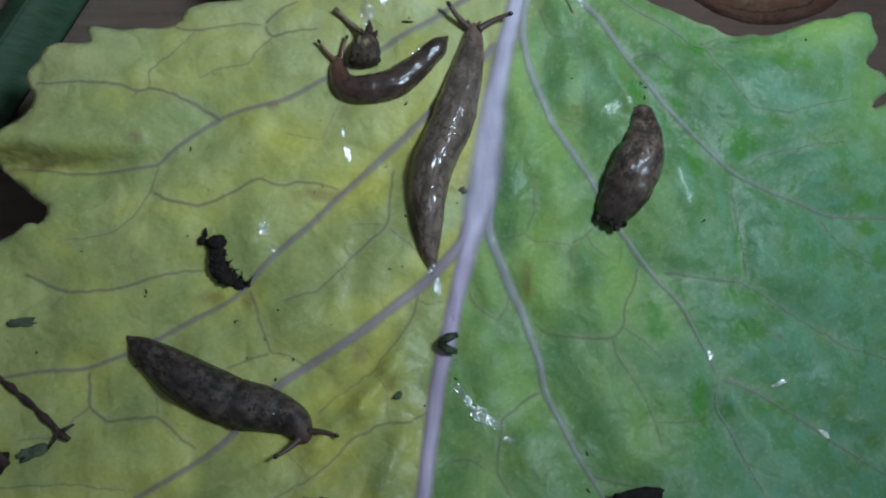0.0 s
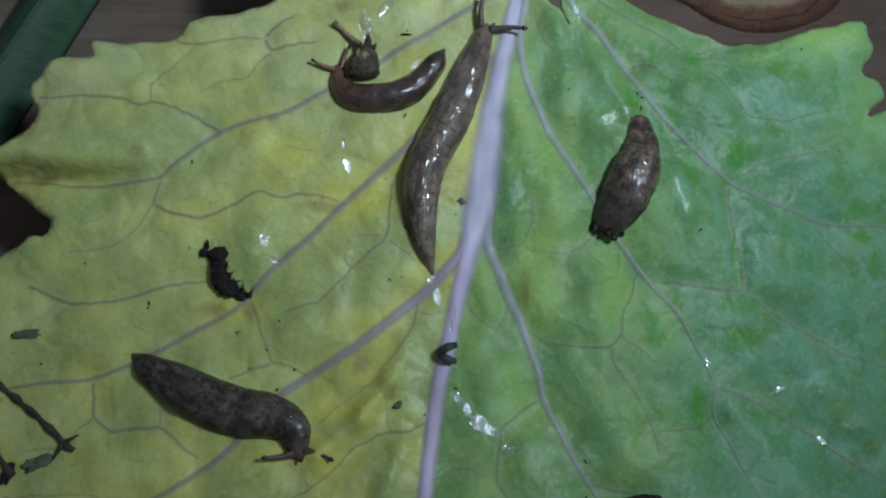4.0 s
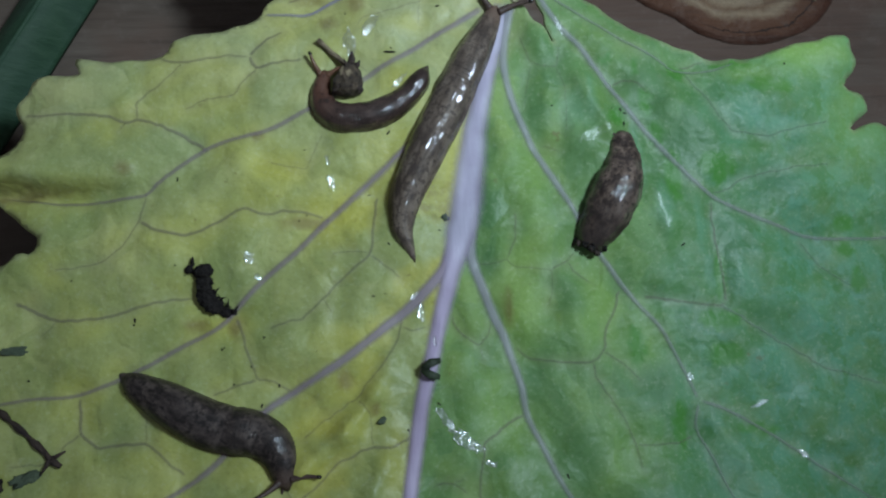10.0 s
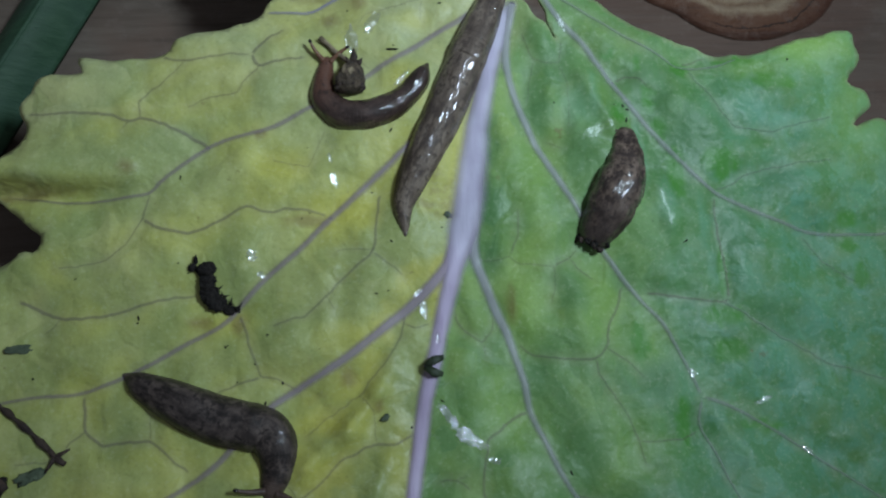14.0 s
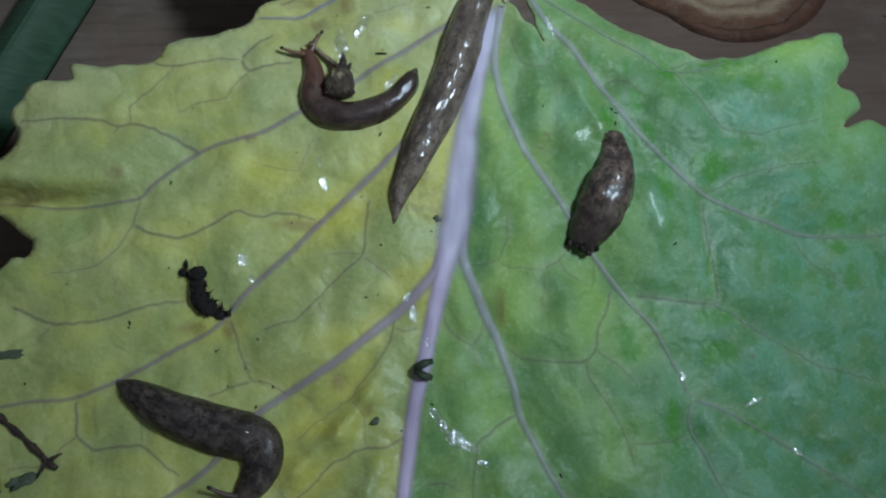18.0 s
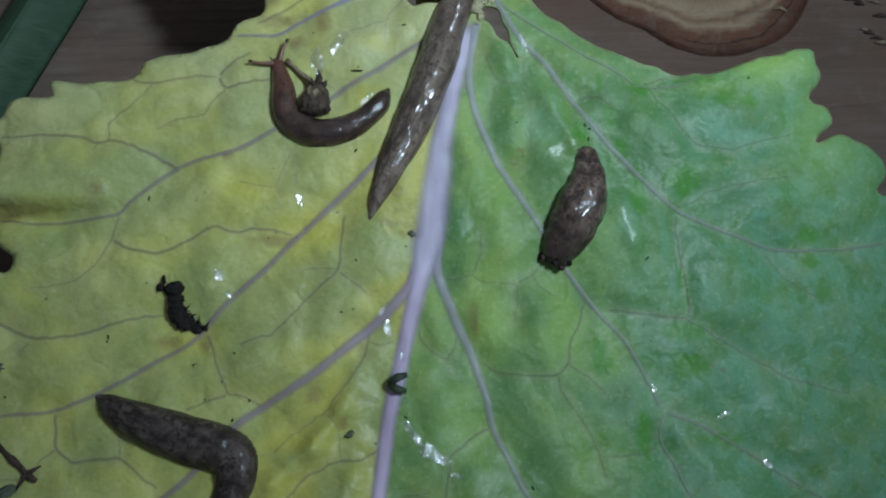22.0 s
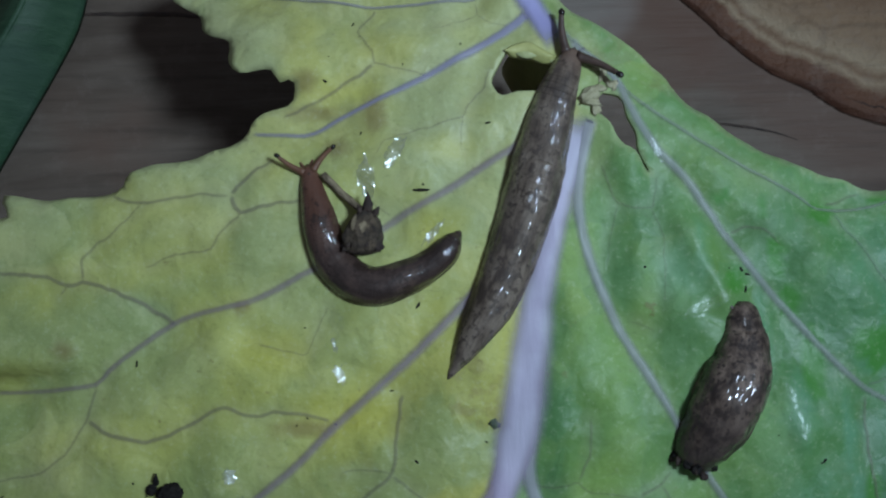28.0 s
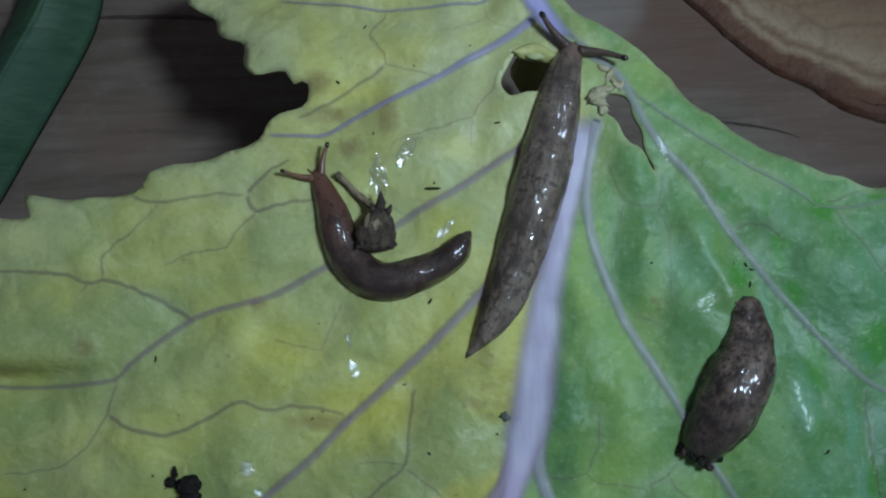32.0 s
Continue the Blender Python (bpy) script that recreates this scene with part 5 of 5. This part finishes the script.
def build_slug(name, label, skin, pieces, half, tall, mantle_end, feelers, feeler_skin, keel=0.0, blunt=0.0):
    rows = TRAILS[name]
    lines = [(t, catmull(p, count=pieces + 1)) for t, p in rows]
    lengths = [np.linalg.norm(np.diff(l, axis=0), axis=1).sum() for _, l in lines]
    length = float(np.min(lengths) * 0.85 + np.max(lengths) * 0.15)
    start = lines[0][1].mean(0)
    base = Matrix.Translation((start[0] * MM, start[1] * MM, float(leaf_lie(*start)) * MM))
    slug = tagged(new(name), label, "slug", group="slugs on the leaf")
    slug.matrix_world = base
    back = base.inverted()
    obs = []
    for i in range(pieces):
        s0, s1 = i / pieces, (i + 1) / pieces
        kind = "head" if i == 0 else "tail_tip" if i == pieces - 1 else "mantle_piece" if s0 < mantle_end and s0 > 0.10 else "neck_piece" if s0 <= 0.10 else "body_piece"
        obs.append(piece(kind, s0, s1, 1.35 / pieces, length, half, tall, mantle_end, skin, slug, keel, blunt))
    laid = [(t, lay(l, -0.45)) for t, l in lines]
    for i, ob in enumerate(obs):
        MOVES.append((ob, [(t, back @ m[i]) for t, m in laid]))
    for sign, (long, thick, turns) in zip((1, -1), feelers):
        stalk = tentacle("upper_tentacle", obs[0], long, thick, feeler_skin)
        MOVES.append((stalk, [(t, pose(0.3 * MM, sign * half * 0.22 * MM, tall * 0.33 * MM, 0, -8, a)) for t, a in turns]))
        small = tentacle("lower_tentacle", obs[0], long * 0.26, thick * 0.7, feeler_skin, False)
        small.matrix_basis = pose(-0.3 * MM, sign * half * 0.15 * MM, 0.3 * MM, 0, 10, 180 - sign * 25)
    return slug


def build_slugs():
    build_slug("field_slug", "long grey-brown mottled slug, glossy, crawling beside the midrib", FIELD_SKIN, 64, 3.02, 3.1, 0.36,
               ((5.0, 0.68, FIELD_TURNS_A), (4.4, 0.68, FIELD_TURNS_B)), DARK_TENTACLE, keel=0.10)
    build_slug("brown_slug", "small dark reddish-brown slug curled round a dry bud", BROWN_SKIN, 60, 2.2, 2.5, 0.40,
               ((3.3, 0.5, BROWN_TURNS_A), (3.3, 0.5, BROWN_TURNS_B)), TENTACLE, blunt=1.1)
    build_slug("dark_slug", "thick dark brown mottled slug on the yellow half of the leaf", DARK_SKIN, 64, 3.4, 3.4, 0.38,
               ((3.9, 0.6, DARK_TURNS_A), (3.9, 0.6, DARK_TURNS_B)), DARK_TENTACLE, blunt=0.5)


def contracted_slug():
    slug = tagged(new("contracted_slug"), "short contracted pale brown spotted slug, wet and glossy", "slug", group="slugs on the leaf")
    line = catmull(((28.7, 15.9), (28.65, 13.1), (28.5, 11), (28, 8.8), (26.8, 6.2), (25.4, 3.5), (23.8, 1.1), (22.9, -1)), count=44)
    base = lay(line, -0.45)
    slug.matrix_world = Matrix.Translation(base[20].translation)
    back = slug.matrix_world.inverted()

    def shell(name, i0, i1, skin, swell):
        bm = bmesh.new()
        rest = bm.verts.layers.float_vector.new("rest")
        along = bm.verts.layers.float.new("along")
        foot = bm.verts.layers.float.new("foot")
        rings = []
        for i in range(i0, i1 + 1):
            s = i / (len(line) - 1)
            g = float(np.interp(s, (0, 0.03, 0.08, 0.16, 0.28, 0.42, 0.56, 0.7, 0.85, 0.95, 1), (0.28, 0.44, 0.53, 0.61, 0.77, 0.94, 1.0, 0.96, 0.79, 0.62, 0.48))) * swell
            if i in (i0, i1):
                g *= 0.9
            ring = []
            for y, z in ring_points(3.75 * g, 3.8 * g, 0.0, 34):
                lump = 1 + 0.06 * noise.noise((i * 0.22, y * 0.5, z * 0.5)) + 0.03 * noise.noise((i * 0.8, y * 1.5, z * 1.5))
                v = bm.verts.new(back @ base[i] @ Vector((0, y * lump * MM, z * lump * MM)))
                v[rest] = (i * 0.45 * MM, y * MM, z * MM)
                v[along], v[foot] = 0.5 + s * 0.4, max(0.0, 1.0 - z / (1.1 * g + 1e-6))
                ring.append(v)
            rings.append(ring)
        grid_faces(bm, rings)
        bm.faces.new(rings[0][::-1])
        bm.faces.new(rings[-1])
        bmesh.ops.recalc_face_normals(bm, faces=bm.faces)
        part(name, bm, skin, slug)

    shell("head", 0, 9, PALE_SKIN, 0.97)
    shell("body", 7, 43, PALE_SKIN, 1.0)
    horn = tentacle("upper_tentacle", slug, 0.8, 0.42, DARK_TENTACLE)
    horn.matrix_basis = back @ base[1] @ pose(0.3 * MM, -1.25 * MM, 1.1 * MM, 0, -10, 195)
    # ragged dark crust round its hind end
    for k in range(40):
        bm = bmesh.new()
        u = -1 + 2 * ((k * 0.618) % 1.0)
        a = math.pi * (0.5 + 0.5 * u)
        r = 2.3 * (1.0 if k % 3 else 0.72)
        a = base[43 - k % 4] @ Vector((0.3 * math.sin(k * 2.3) * MM, r * math.cos(a) * MM, (r * 0.92 * math.sin(a) + 0.15) * MM))
        p = np.array(back @ a) / MM
        d = np.array([0.6 * math.cos(k * 2.1), -0.15 + 0.45 * math.sin(k * 1.7), 0.4 * noise.noise((k * 3.7, 1, 2))]) * (0.7 + 0.3 * (k % 3))
        tube(bm, [p - d * 0.7, p - d * 0.2, p + d * 0.3, p + d * 0.8], (0.16, 0.42, 0.34, 0.06), 6, 0.7, 0.7, k)
        part("dirt_crumb", bm, BARK if k % 4 == 0 else DUNG, slug)


# ---- litter on the leaf ----
def on_leaf(x, y, lift=0.0):
    return Vector((x * MM, y * MM, (float(leaf_top([(x, y)])[0][0]) + lift) * MM))


def lump(name, label, category, x, y, size, mat_, stretch=(1, 1, 0.6), seed=0, rough=0.35, turn=0, parent=None):
    bm = bmesh.new()
    bmesh.ops.create_icosphere(bm, subdivisions=4 if size > 1 else 2, radius=size * MM)
    for v in bm.verts:
        k = 1 + rough * noise.noise(v.co / MM / size * 1.3 + Vector((seed * 3.3, 0, 0))) + rough * 0.5 * noise.noise(v.co / MM / size * 4 + Vector((0, seed, 0)))
        v.co = Vector((v.co.x * stretch[0], v.co.y * stretch[1], v.co.z * stretch[2])) * k
    ob = part(name, bm, mat_, parent)
    ob.matrix_basis = Matrix.Translation(on_leaf(x, y, size * stretch[2] * 0.6)) @ pose(0, 0, 0, 0, 0, turn)
    return tagged(ob, label, category)


def build_litter():
    # black dropping, a knobbly rope of pellets
    drop = tagged(new("dropping"), "black crumbly slug dropping on the yellow half", "dropping")
    drop.matrix_world = Matrix.Translation(on_leaf(-32, -4))
    for n, (x, y, r, sx) in enumerate(((-34.0, -1.7, 0.62, 0.9), (-33.5, -1.0, 0.36, 0.8), (-31.8, -2.1, 1.1, 1.05), (-32.6, -2.3, 0.65, 1.3), (-31.9, -3.9, 1.2, 1.0), (-31.6, -5.6, 1.25, 1.1), (-30.6, -6.8, 1.15, 1.3), (-29.2, -7.6, 0.75, 1.4), (-28.1, -7.7, 0.42, 1.7))):
        bm = bmesh.new()
        bmesh.ops.create_icosphere(bm, subdivisions=4, radius=r * MM)
        for v in bm.verts:
            c = v.co / MM
            v.co *= 1 + 0.28 * noise.noise(c * 0.9 + Vector((n * 5, 0, 0))) + 0.26 * noise.noise(c * 2.6 + Vector((0, n, 0))) + 0.22 * noise.noise(c * 7)
            v.co.x *= sx
            v.co.z *= 0.75
        ob = part("pellet", bm, DUNG, drop)
        ob.matrix_basis = Matrix.Translation(on_leaf(x, y, r * 0.45) - drop.location) @ pose(0, 0, 0, 0, 0, -25)
    for k in range(16):
        bm = bmesh.new()
        x, y = catmull(((-31.0, -3.6), (-30.3, -5.2), (-28.8, -7.0), (-27.4, -7.9)), count=16)[k]
        d = np.array([0.75 * math.cos(k * 1.9 - 0.6), 0.75 * math.sin(k * 1.9 - 0.6), 0.2])
        tube(bm, [np.zeros(3), d * 0.7, d * (1.0 + 0.3 * (k % 3))], (0.20, 0.13, 0.03), 5, 1, 0.4, k)
        ob = part("fibre", bm, DUNG, drop)
        ob.matrix_basis = Matrix.Translation(on_leaf(x, y, 0.7) - drop.location)
    bm = bmesh.new()
    tube(bm, [(0, 0, 0), (0.1, 0.45, 0.2), (0.12, 0.9, 0.25)], (0.3, 0.24, 0.08), 7, 1, 0.2)
    ob = part("shred", bm, DUNG, drop)
    ob.matrix_basis = Matrix.Translation(on_leaf(-33.5, -0.9, 0.4) - drop.location)
    # dry bud with scales
    bud = tagged(new("dry_bud"), "dry brown flower bud with a dark tip", "bud")
    bud.matrix_world = Matrix.Translation(on_leaf(-10.9, 22.2))
    rings = []
    bm = bmesh.new()
    for y, r in catmull(((-0.3, 0.7), (0.0, 1.75), (0.7, 2.1), (1.7, 2.05), (2.7, 1.75), (3.5, 1.25), (4.1, 0.75), (4.5, 0.35)), count=34):
        ring = []
        for k in range(40):
            a = 2 * math.pi * k / 40
            rib = 1 + 0.05 * math.cos(a * 7 + 0.6 * math.sin(y * 1.6)) + 0.16 * noise.noise((math.cos(a) * 1.2, y * 0.7, math.sin(a) * 1.2)) + 0.09 * noise.noise((math.cos(a) * 3.5, y * 2.4, math.sin(a) * 3.5))
            ring.append(bm.verts.new(Vector((r * rib * math.cos(a) + 0.1 * y, y, 1.75 + 0.12 * y + 0.9 * r * rib * math.sin(a))) * MM))
        rings.append(ring)
    grid_faces(bm, rings)
    bm.faces.new(rings[0][::-1])
    bm.faces.new(rings[-1])
    bmesh.ops.recalc_face_normals(bm, faces=bm.faces)
    part("bud_body", bm, BUD, bud)
    # shreds of the torn collar at its base
    for k in range(19):
        a = 2 * math.pi * k / 19
        c, q = math.cos(a), math.sin(a)
        d = np.array([0.75 * c + 0.3 * noise.noise((k * 2.0, 0, 0)), -0.15 - 0.35 * (k % 3), 0.4 * q])
        b0 = np.array([1.8 * c, 0.45 + 0.2 * (k % 2), 1.75 + 1.6 * q])
        bm = bmesh.new()
        tube(bm, [b0 - d * 0.6, b0, b0 + d * 0.7], (0.25, 0.5, 0.08), 6, 0.5, 0.5, k)
        part("collar_shred", bm, BARK, bud)
    # pale scales folded over the shoulder and a split dark tip
    for k, (x, y0, y1, r) in enumerate(((-0.8, 1.8, 3.7, 0.5), (0.1, 1.6, 4.1, 0.6), (0.95, 1.9, 4.0, 0.5), (1.5, 1.2, 3.2, 0.4))):
        bm = bmesh.new()
        top = lambda y: 1.75 + 0.9 * float(np.interp(y, (0, 0.7, 1.7, 2.7, 3.5, 4.3), (1.8, 2.1, 2.0, 1.7, 1.2, 0.5))) * math.sqrt(max(0.05, 1 - (x / 2.2) ** 2)) + 0.15
        ys = np.linspace(y0, y1, 6)
        tube(bm, [(x * (1.1 - 0.12 * y), y, top(y)) for y in ys], r * np.array((0.3, 0.9, 1.0, 0.9, 0.6, 0.15)), 8, 0.35, 0.4, k)
        part("pale_scale", bm, STRAW, bud)
    for off, tip, r in (((0.5, 3.6, 2.6), (0.75, 6.0, 3.1), 0.62), ((1.0, 3.4, 2.5), (1.9, 4.5, 2.8), 0.45), ((0.0, 3.4, 2.6), (-0.4, 4.7, 2.9), 0.4)):
        bm = bmesh.new()
        m = (np.array(off) + np.array(tip)) / 2 + np.array([0.12, 0, 0.1])
        tube(bm, [off, m, tip], (r, r * 0.75, 0.06), 7, 0.5, 0.35)
        part("dark_tip", bm, BARK, bud)
    bm = bmesh.new()
    tube(bm, catmull(((-14.9, 30.6, 0.9), (-13.0, 28.5, 1.0), (-10.6, 26.2, 1.2)), 0.5), 0.40, 8, 1, 0.35)
    stick = part("straw_twig", bm, STRAW, None)
    stick.location.z = float(leaf_lie(-12, 29)) * MM + 0.0006
    tagged(stick, "short pale dry stem beside the bud", "twig")
    # dark green scrap folded in a V across the midrib
    scrap = tagged(new("folded_scrap"), "dark green scrap folded in a V on the midrib", "leaf scrap")
    scrap.matrix_world = Matrix.Translation(on_leaf(-2, -17.4, 1.4))
    for q in ((2.6, 1.15), (2.4, -1.2)):
        bm = bmesh.new()
        tube(bm, [(0, 0, 0), (q[0] * 0.5, q[1] * 0.75, 0.3), (q[0], q[1], 0.15)], (0.45, 0.62, 0.35), 8, 0.5, 0.2, q[0])
        part("lobe", bm, DARKGREEN, scrap)
    # dry twigs at the western margin
    for pts, r in ((((-66, -15.0), (-62.1, -18.6), (-56.7, -23), (-53.4, -26.4), (-51.8, -27.6)), 0.42), (((-63.5, -26.5), (-62, -28), (-60, -30.6)), 0.5)):
        l = catmull(pts, 0.7)
        z = leaf_top(l)[0] + 0.5
        bm = bmesh.new()
        tube(bm, np.column_stack([l, z]), r * (1 + 0.35 * np.sin(np.arange(len(l)) * 1.3)), 8, 0.8, 0.4)
        twig = part("twig", bm, BARK, None)
        tagged(twig, "thin dark dry twig on the leaf", "twig")
        if r < 0.45:
            for e in ((-54.6, -28.6), (-51.2, -25.6), (-55, -24)):
                bm = bmesh.new()
                a = on_leaf(-53.2, -26.6, 0.6) / MM
                tube(bm, [a, on_leaf(*e, 0.4) / MM], (0.4, 0.12), 6, 1, 0.2)
                part("side_shoot", bm, BARK, twig)
    for n, (x, y, s, st) in enumerate(((-58.5, -11.5, 1.3, (1.4, 0.40, 0.10)), (-56.3, -28.9, 1.4, (1.5, 0.55, 0.12)), (-7.7, -23.9, 0.62, (1.1, 0.75, 0.2)), (2.3, 4.1, 0.62, (0.7, 1.2, 0.2)))):
        lump("green_scrap", "small grey-green scrap stuck to the leaf", "scrap", x, y, s, SCRAP, st, n, 0.75, 20 * n)
    for n, (x, y, s, st) in enumerate(((24, -39.6, 2.6, (1.5, 0.6, 0.5)), (-18.6, -38.2, 1.8, (1.5, 0.7, 0.5)), (-60.7, -30.2, 1.1, (0.6, 1.5, 0.4)))):
        lump("dark_clod", "black crumbly clod of dirt on the leaf", "dirt", x, y, s, DUNG, st, n, 0.6, -30 * (n == 2))
    for n, (x, y) in enumerate(SPECKS + SPECKS_B):
        lump("speck", "tiny black speck of dirt", "speck", x, y, 0.08 + 0.03 * (n * 7 % 4), DUNG, (1.0 + 0.7 * (n % 3), 0.8, 0.5), n, 0.4, 47 * n)
    lump("seed", "thin dark seed on a vein", "seed", -4.6, 28.6, 0.7, DUNG, (1.3, 0.25, 0.25), 3, 0.2, -2)
    # chewed pale tissue at the broken end of the midrib
    for n, (x, y, s) in enumerate(CHEW):
        lump("chewed_edge", "pale chewed crumb of leaf tissue", "leaf crumb", x, y, s * 0.95, CHEWED, (1.3, 0.7, 0.35), n, 0.9, 25 + 70 * n)
    # a curled shred of blade at the hole
    bm = bmesh.new()
    top = catmull(((4.8, 43.8), (6.1, 44.4), (7.5, 44.5), (9, 43.5), (10.1, 42.8)), 0.4)
    zt = leaf_top(top)[0]
    rings = []
    for (x, y), h, k in zip(top, zt, np.linspace(0, math.pi, len(top))):
        wide = 0.3 + 1.7 * math.sin(k) ** 0.7
        rings.append([bm.verts.new(Vector((x + 0.25 * u * u, y - wide * u, h + 0.25 + 0.5 * math.sin(u * 2.2) - 1.0 * u * u)) * MM) for u in np.linspace(0, 1, 9)])
    grid_faces(bm, rings, closed=False)
    flap = part("torn_flap", bm, FLAP, leaf, "pale yellow curled flap of torn blade")
    flap.modifiers.new("thickness", "SOLIDIFY").thickness = 0.0005
    # dried slime
    for n, (x, y, rx, ry, a, lift, crinkled_) in enumerate(FILMS):
        bm = bmesh.new()
        bmesh.ops.create_grid(bm, x_segments=34, y_segments=34, size=1)
        kill = []
        m = pose(0, 0, 0, 0, 0, a)
        for v in bm.verts:
            ragged = v.co.xy.length + 0.45 * noise.noise(v.co * 2.2 + Vector((n * 4, 0, 0)))
            if ragged > 0.9:
                kill.append(v)
            q = m @ Vector((v.co.x * rx, v.co.y * ry, 0))
            v.co = Vector((x + q.x, y + q.y, 0.25 * noise.noise((q.x * 0.9, q.y * 0.9, n)) + 0.12 * noise.noise((q.x * 3, q.y * 3, n))))
        z = leaf_top([(v.co.x, v.co.y) for v in bm.verts])[0]
        for v, h in zip(bm.verts, z):
            v.co = Vector((v.co.x, v.co.y, v.co.z * 0.5 + h + lift)) * MM
        bmesh.ops.delete(bm, geom=kill, context="VERTS")
        film = part("slime_film", bm, FILM if crinkled_ else WET_FILM, None)
        film.visible_shadow = False
        tagged(film, "glistening crinkled film of dried slime" if crinkled_ else "smooth wet smear of slime on the leaf", "slime")


SPECKS_B = ((-35.7, 11.3), (-41.7, -8.2), (-35.9, -1), (-50.7, -2.1), (-18.4, 4.5), (-4.2, -25.4), (-8.3, -6.8), (36.6, -1.1), (36.4, -12.9), (29, 19.3), (29.6, 18.8), (27.9, 23.1), (17.4, -32.5), (17.2, -37.6), (-25.5, -15.6), (-29.3, -12.8), (-23.7, -11.9), (-56.8, -15.6), (-43.1, -18.2), (-11.6, 47.8), (-14.2, 43.7), (-14.7, 41.1), (2.7, 35.6), (0.1, 44.7), (-6.2, 42.6), (13.6, 35.5), (18.6, 19.7), (-10.9, 35.1))
CHEW = ((13.9, 38.4, 1.0), (14.3, 37.3, 0.8), (13.5, 37.8, 0.9), (15.2, 40.6, 0.6), (15.7, 39.9, 0.6), (14.7, 39, 0.6), (16.5, 39.4, 0.5), (14.6, 41.4, 0.5))
# slime: middle, half-axes, turn, lift, and whether it is crinkled
FILMS = ((0.9, -24.2, 2.3, 0.7, -56, 0.25, 1), (3.3, -27.2, 2.6, 1.1, -40, 0.25, 1), (5.0, -28.3, 1.3, 0.6, -20, 0.25, 1), (6.8, -30.6, 1.0, 0.5, -15, 0.25, 1),
    (-1.8, -9.2, 0.75, 1.7, 8, 0.3, 1), (0.0, -13.5, 0.35, 1.0, 5, 1.0, 1), (46.6, -24.0, 1.7, 0.35, 22, 0.25, 1), (36.2, -19.9, 0.7, 0.7, 0, 0.5, 1),
    (52.7, -31.3, 1.2, 0.5, -35, 0.4, 1), (-13.7, 9.6, 0.6, 1.2, 20, 0.25, 1), (-14.1, 12.6, 0.35, 1.0, 10, 0.25, 1), (-10.4, 30.2, 1.1, 2.5, 8, 0.25, 1), (-7.4, 32.6, 0.9, 2.2, -35, 0.25, 1),
    (-3.5, 24.0, 1.9, 0.5, 50, 0.25, 1), (20.3, 32.2, 0.4, 2.0, 25, 0.7, 0), (24.7, 15.4, 2.9, 0.9, 25, 0.25, 0), (34.0, 4.6, 1.2, 3.4, 12, 0.25, 0),
    (-13.9, 15.0, 0.9, 1.8, 5, 0.25, 0), (-25.6, -0.6, 0.8, 1.0, 0, 0.25, 1), (-24.5, -3.1, 0.5, 0.5, 0, 0.25, 1), (-2.6, -7.2, 0.9, 0.35, 45, 0.9, 1))

CRACKS = ((((-54, 60.2), (-48.9, 60.3), (-42.2, 60.2), (-35.9, 59.8), (-28.8, 59.2)), 0.3), (((31.5, 43.4), (35.7, 42.3), (40.2, 41.5), (45.4, 39.9)), 0.14))
leaf = build_leaf()
build_board()
build_stalk()
build_slugs()
contracted_slug()
build_litter()


def motions():
    for ob, rows in MOVES:
        rows = list(rows)
        if rows[-1][0] < 32.0:
            rows.append((32.0, rows[-1][1]))
        walk(ob, rows)


motions()
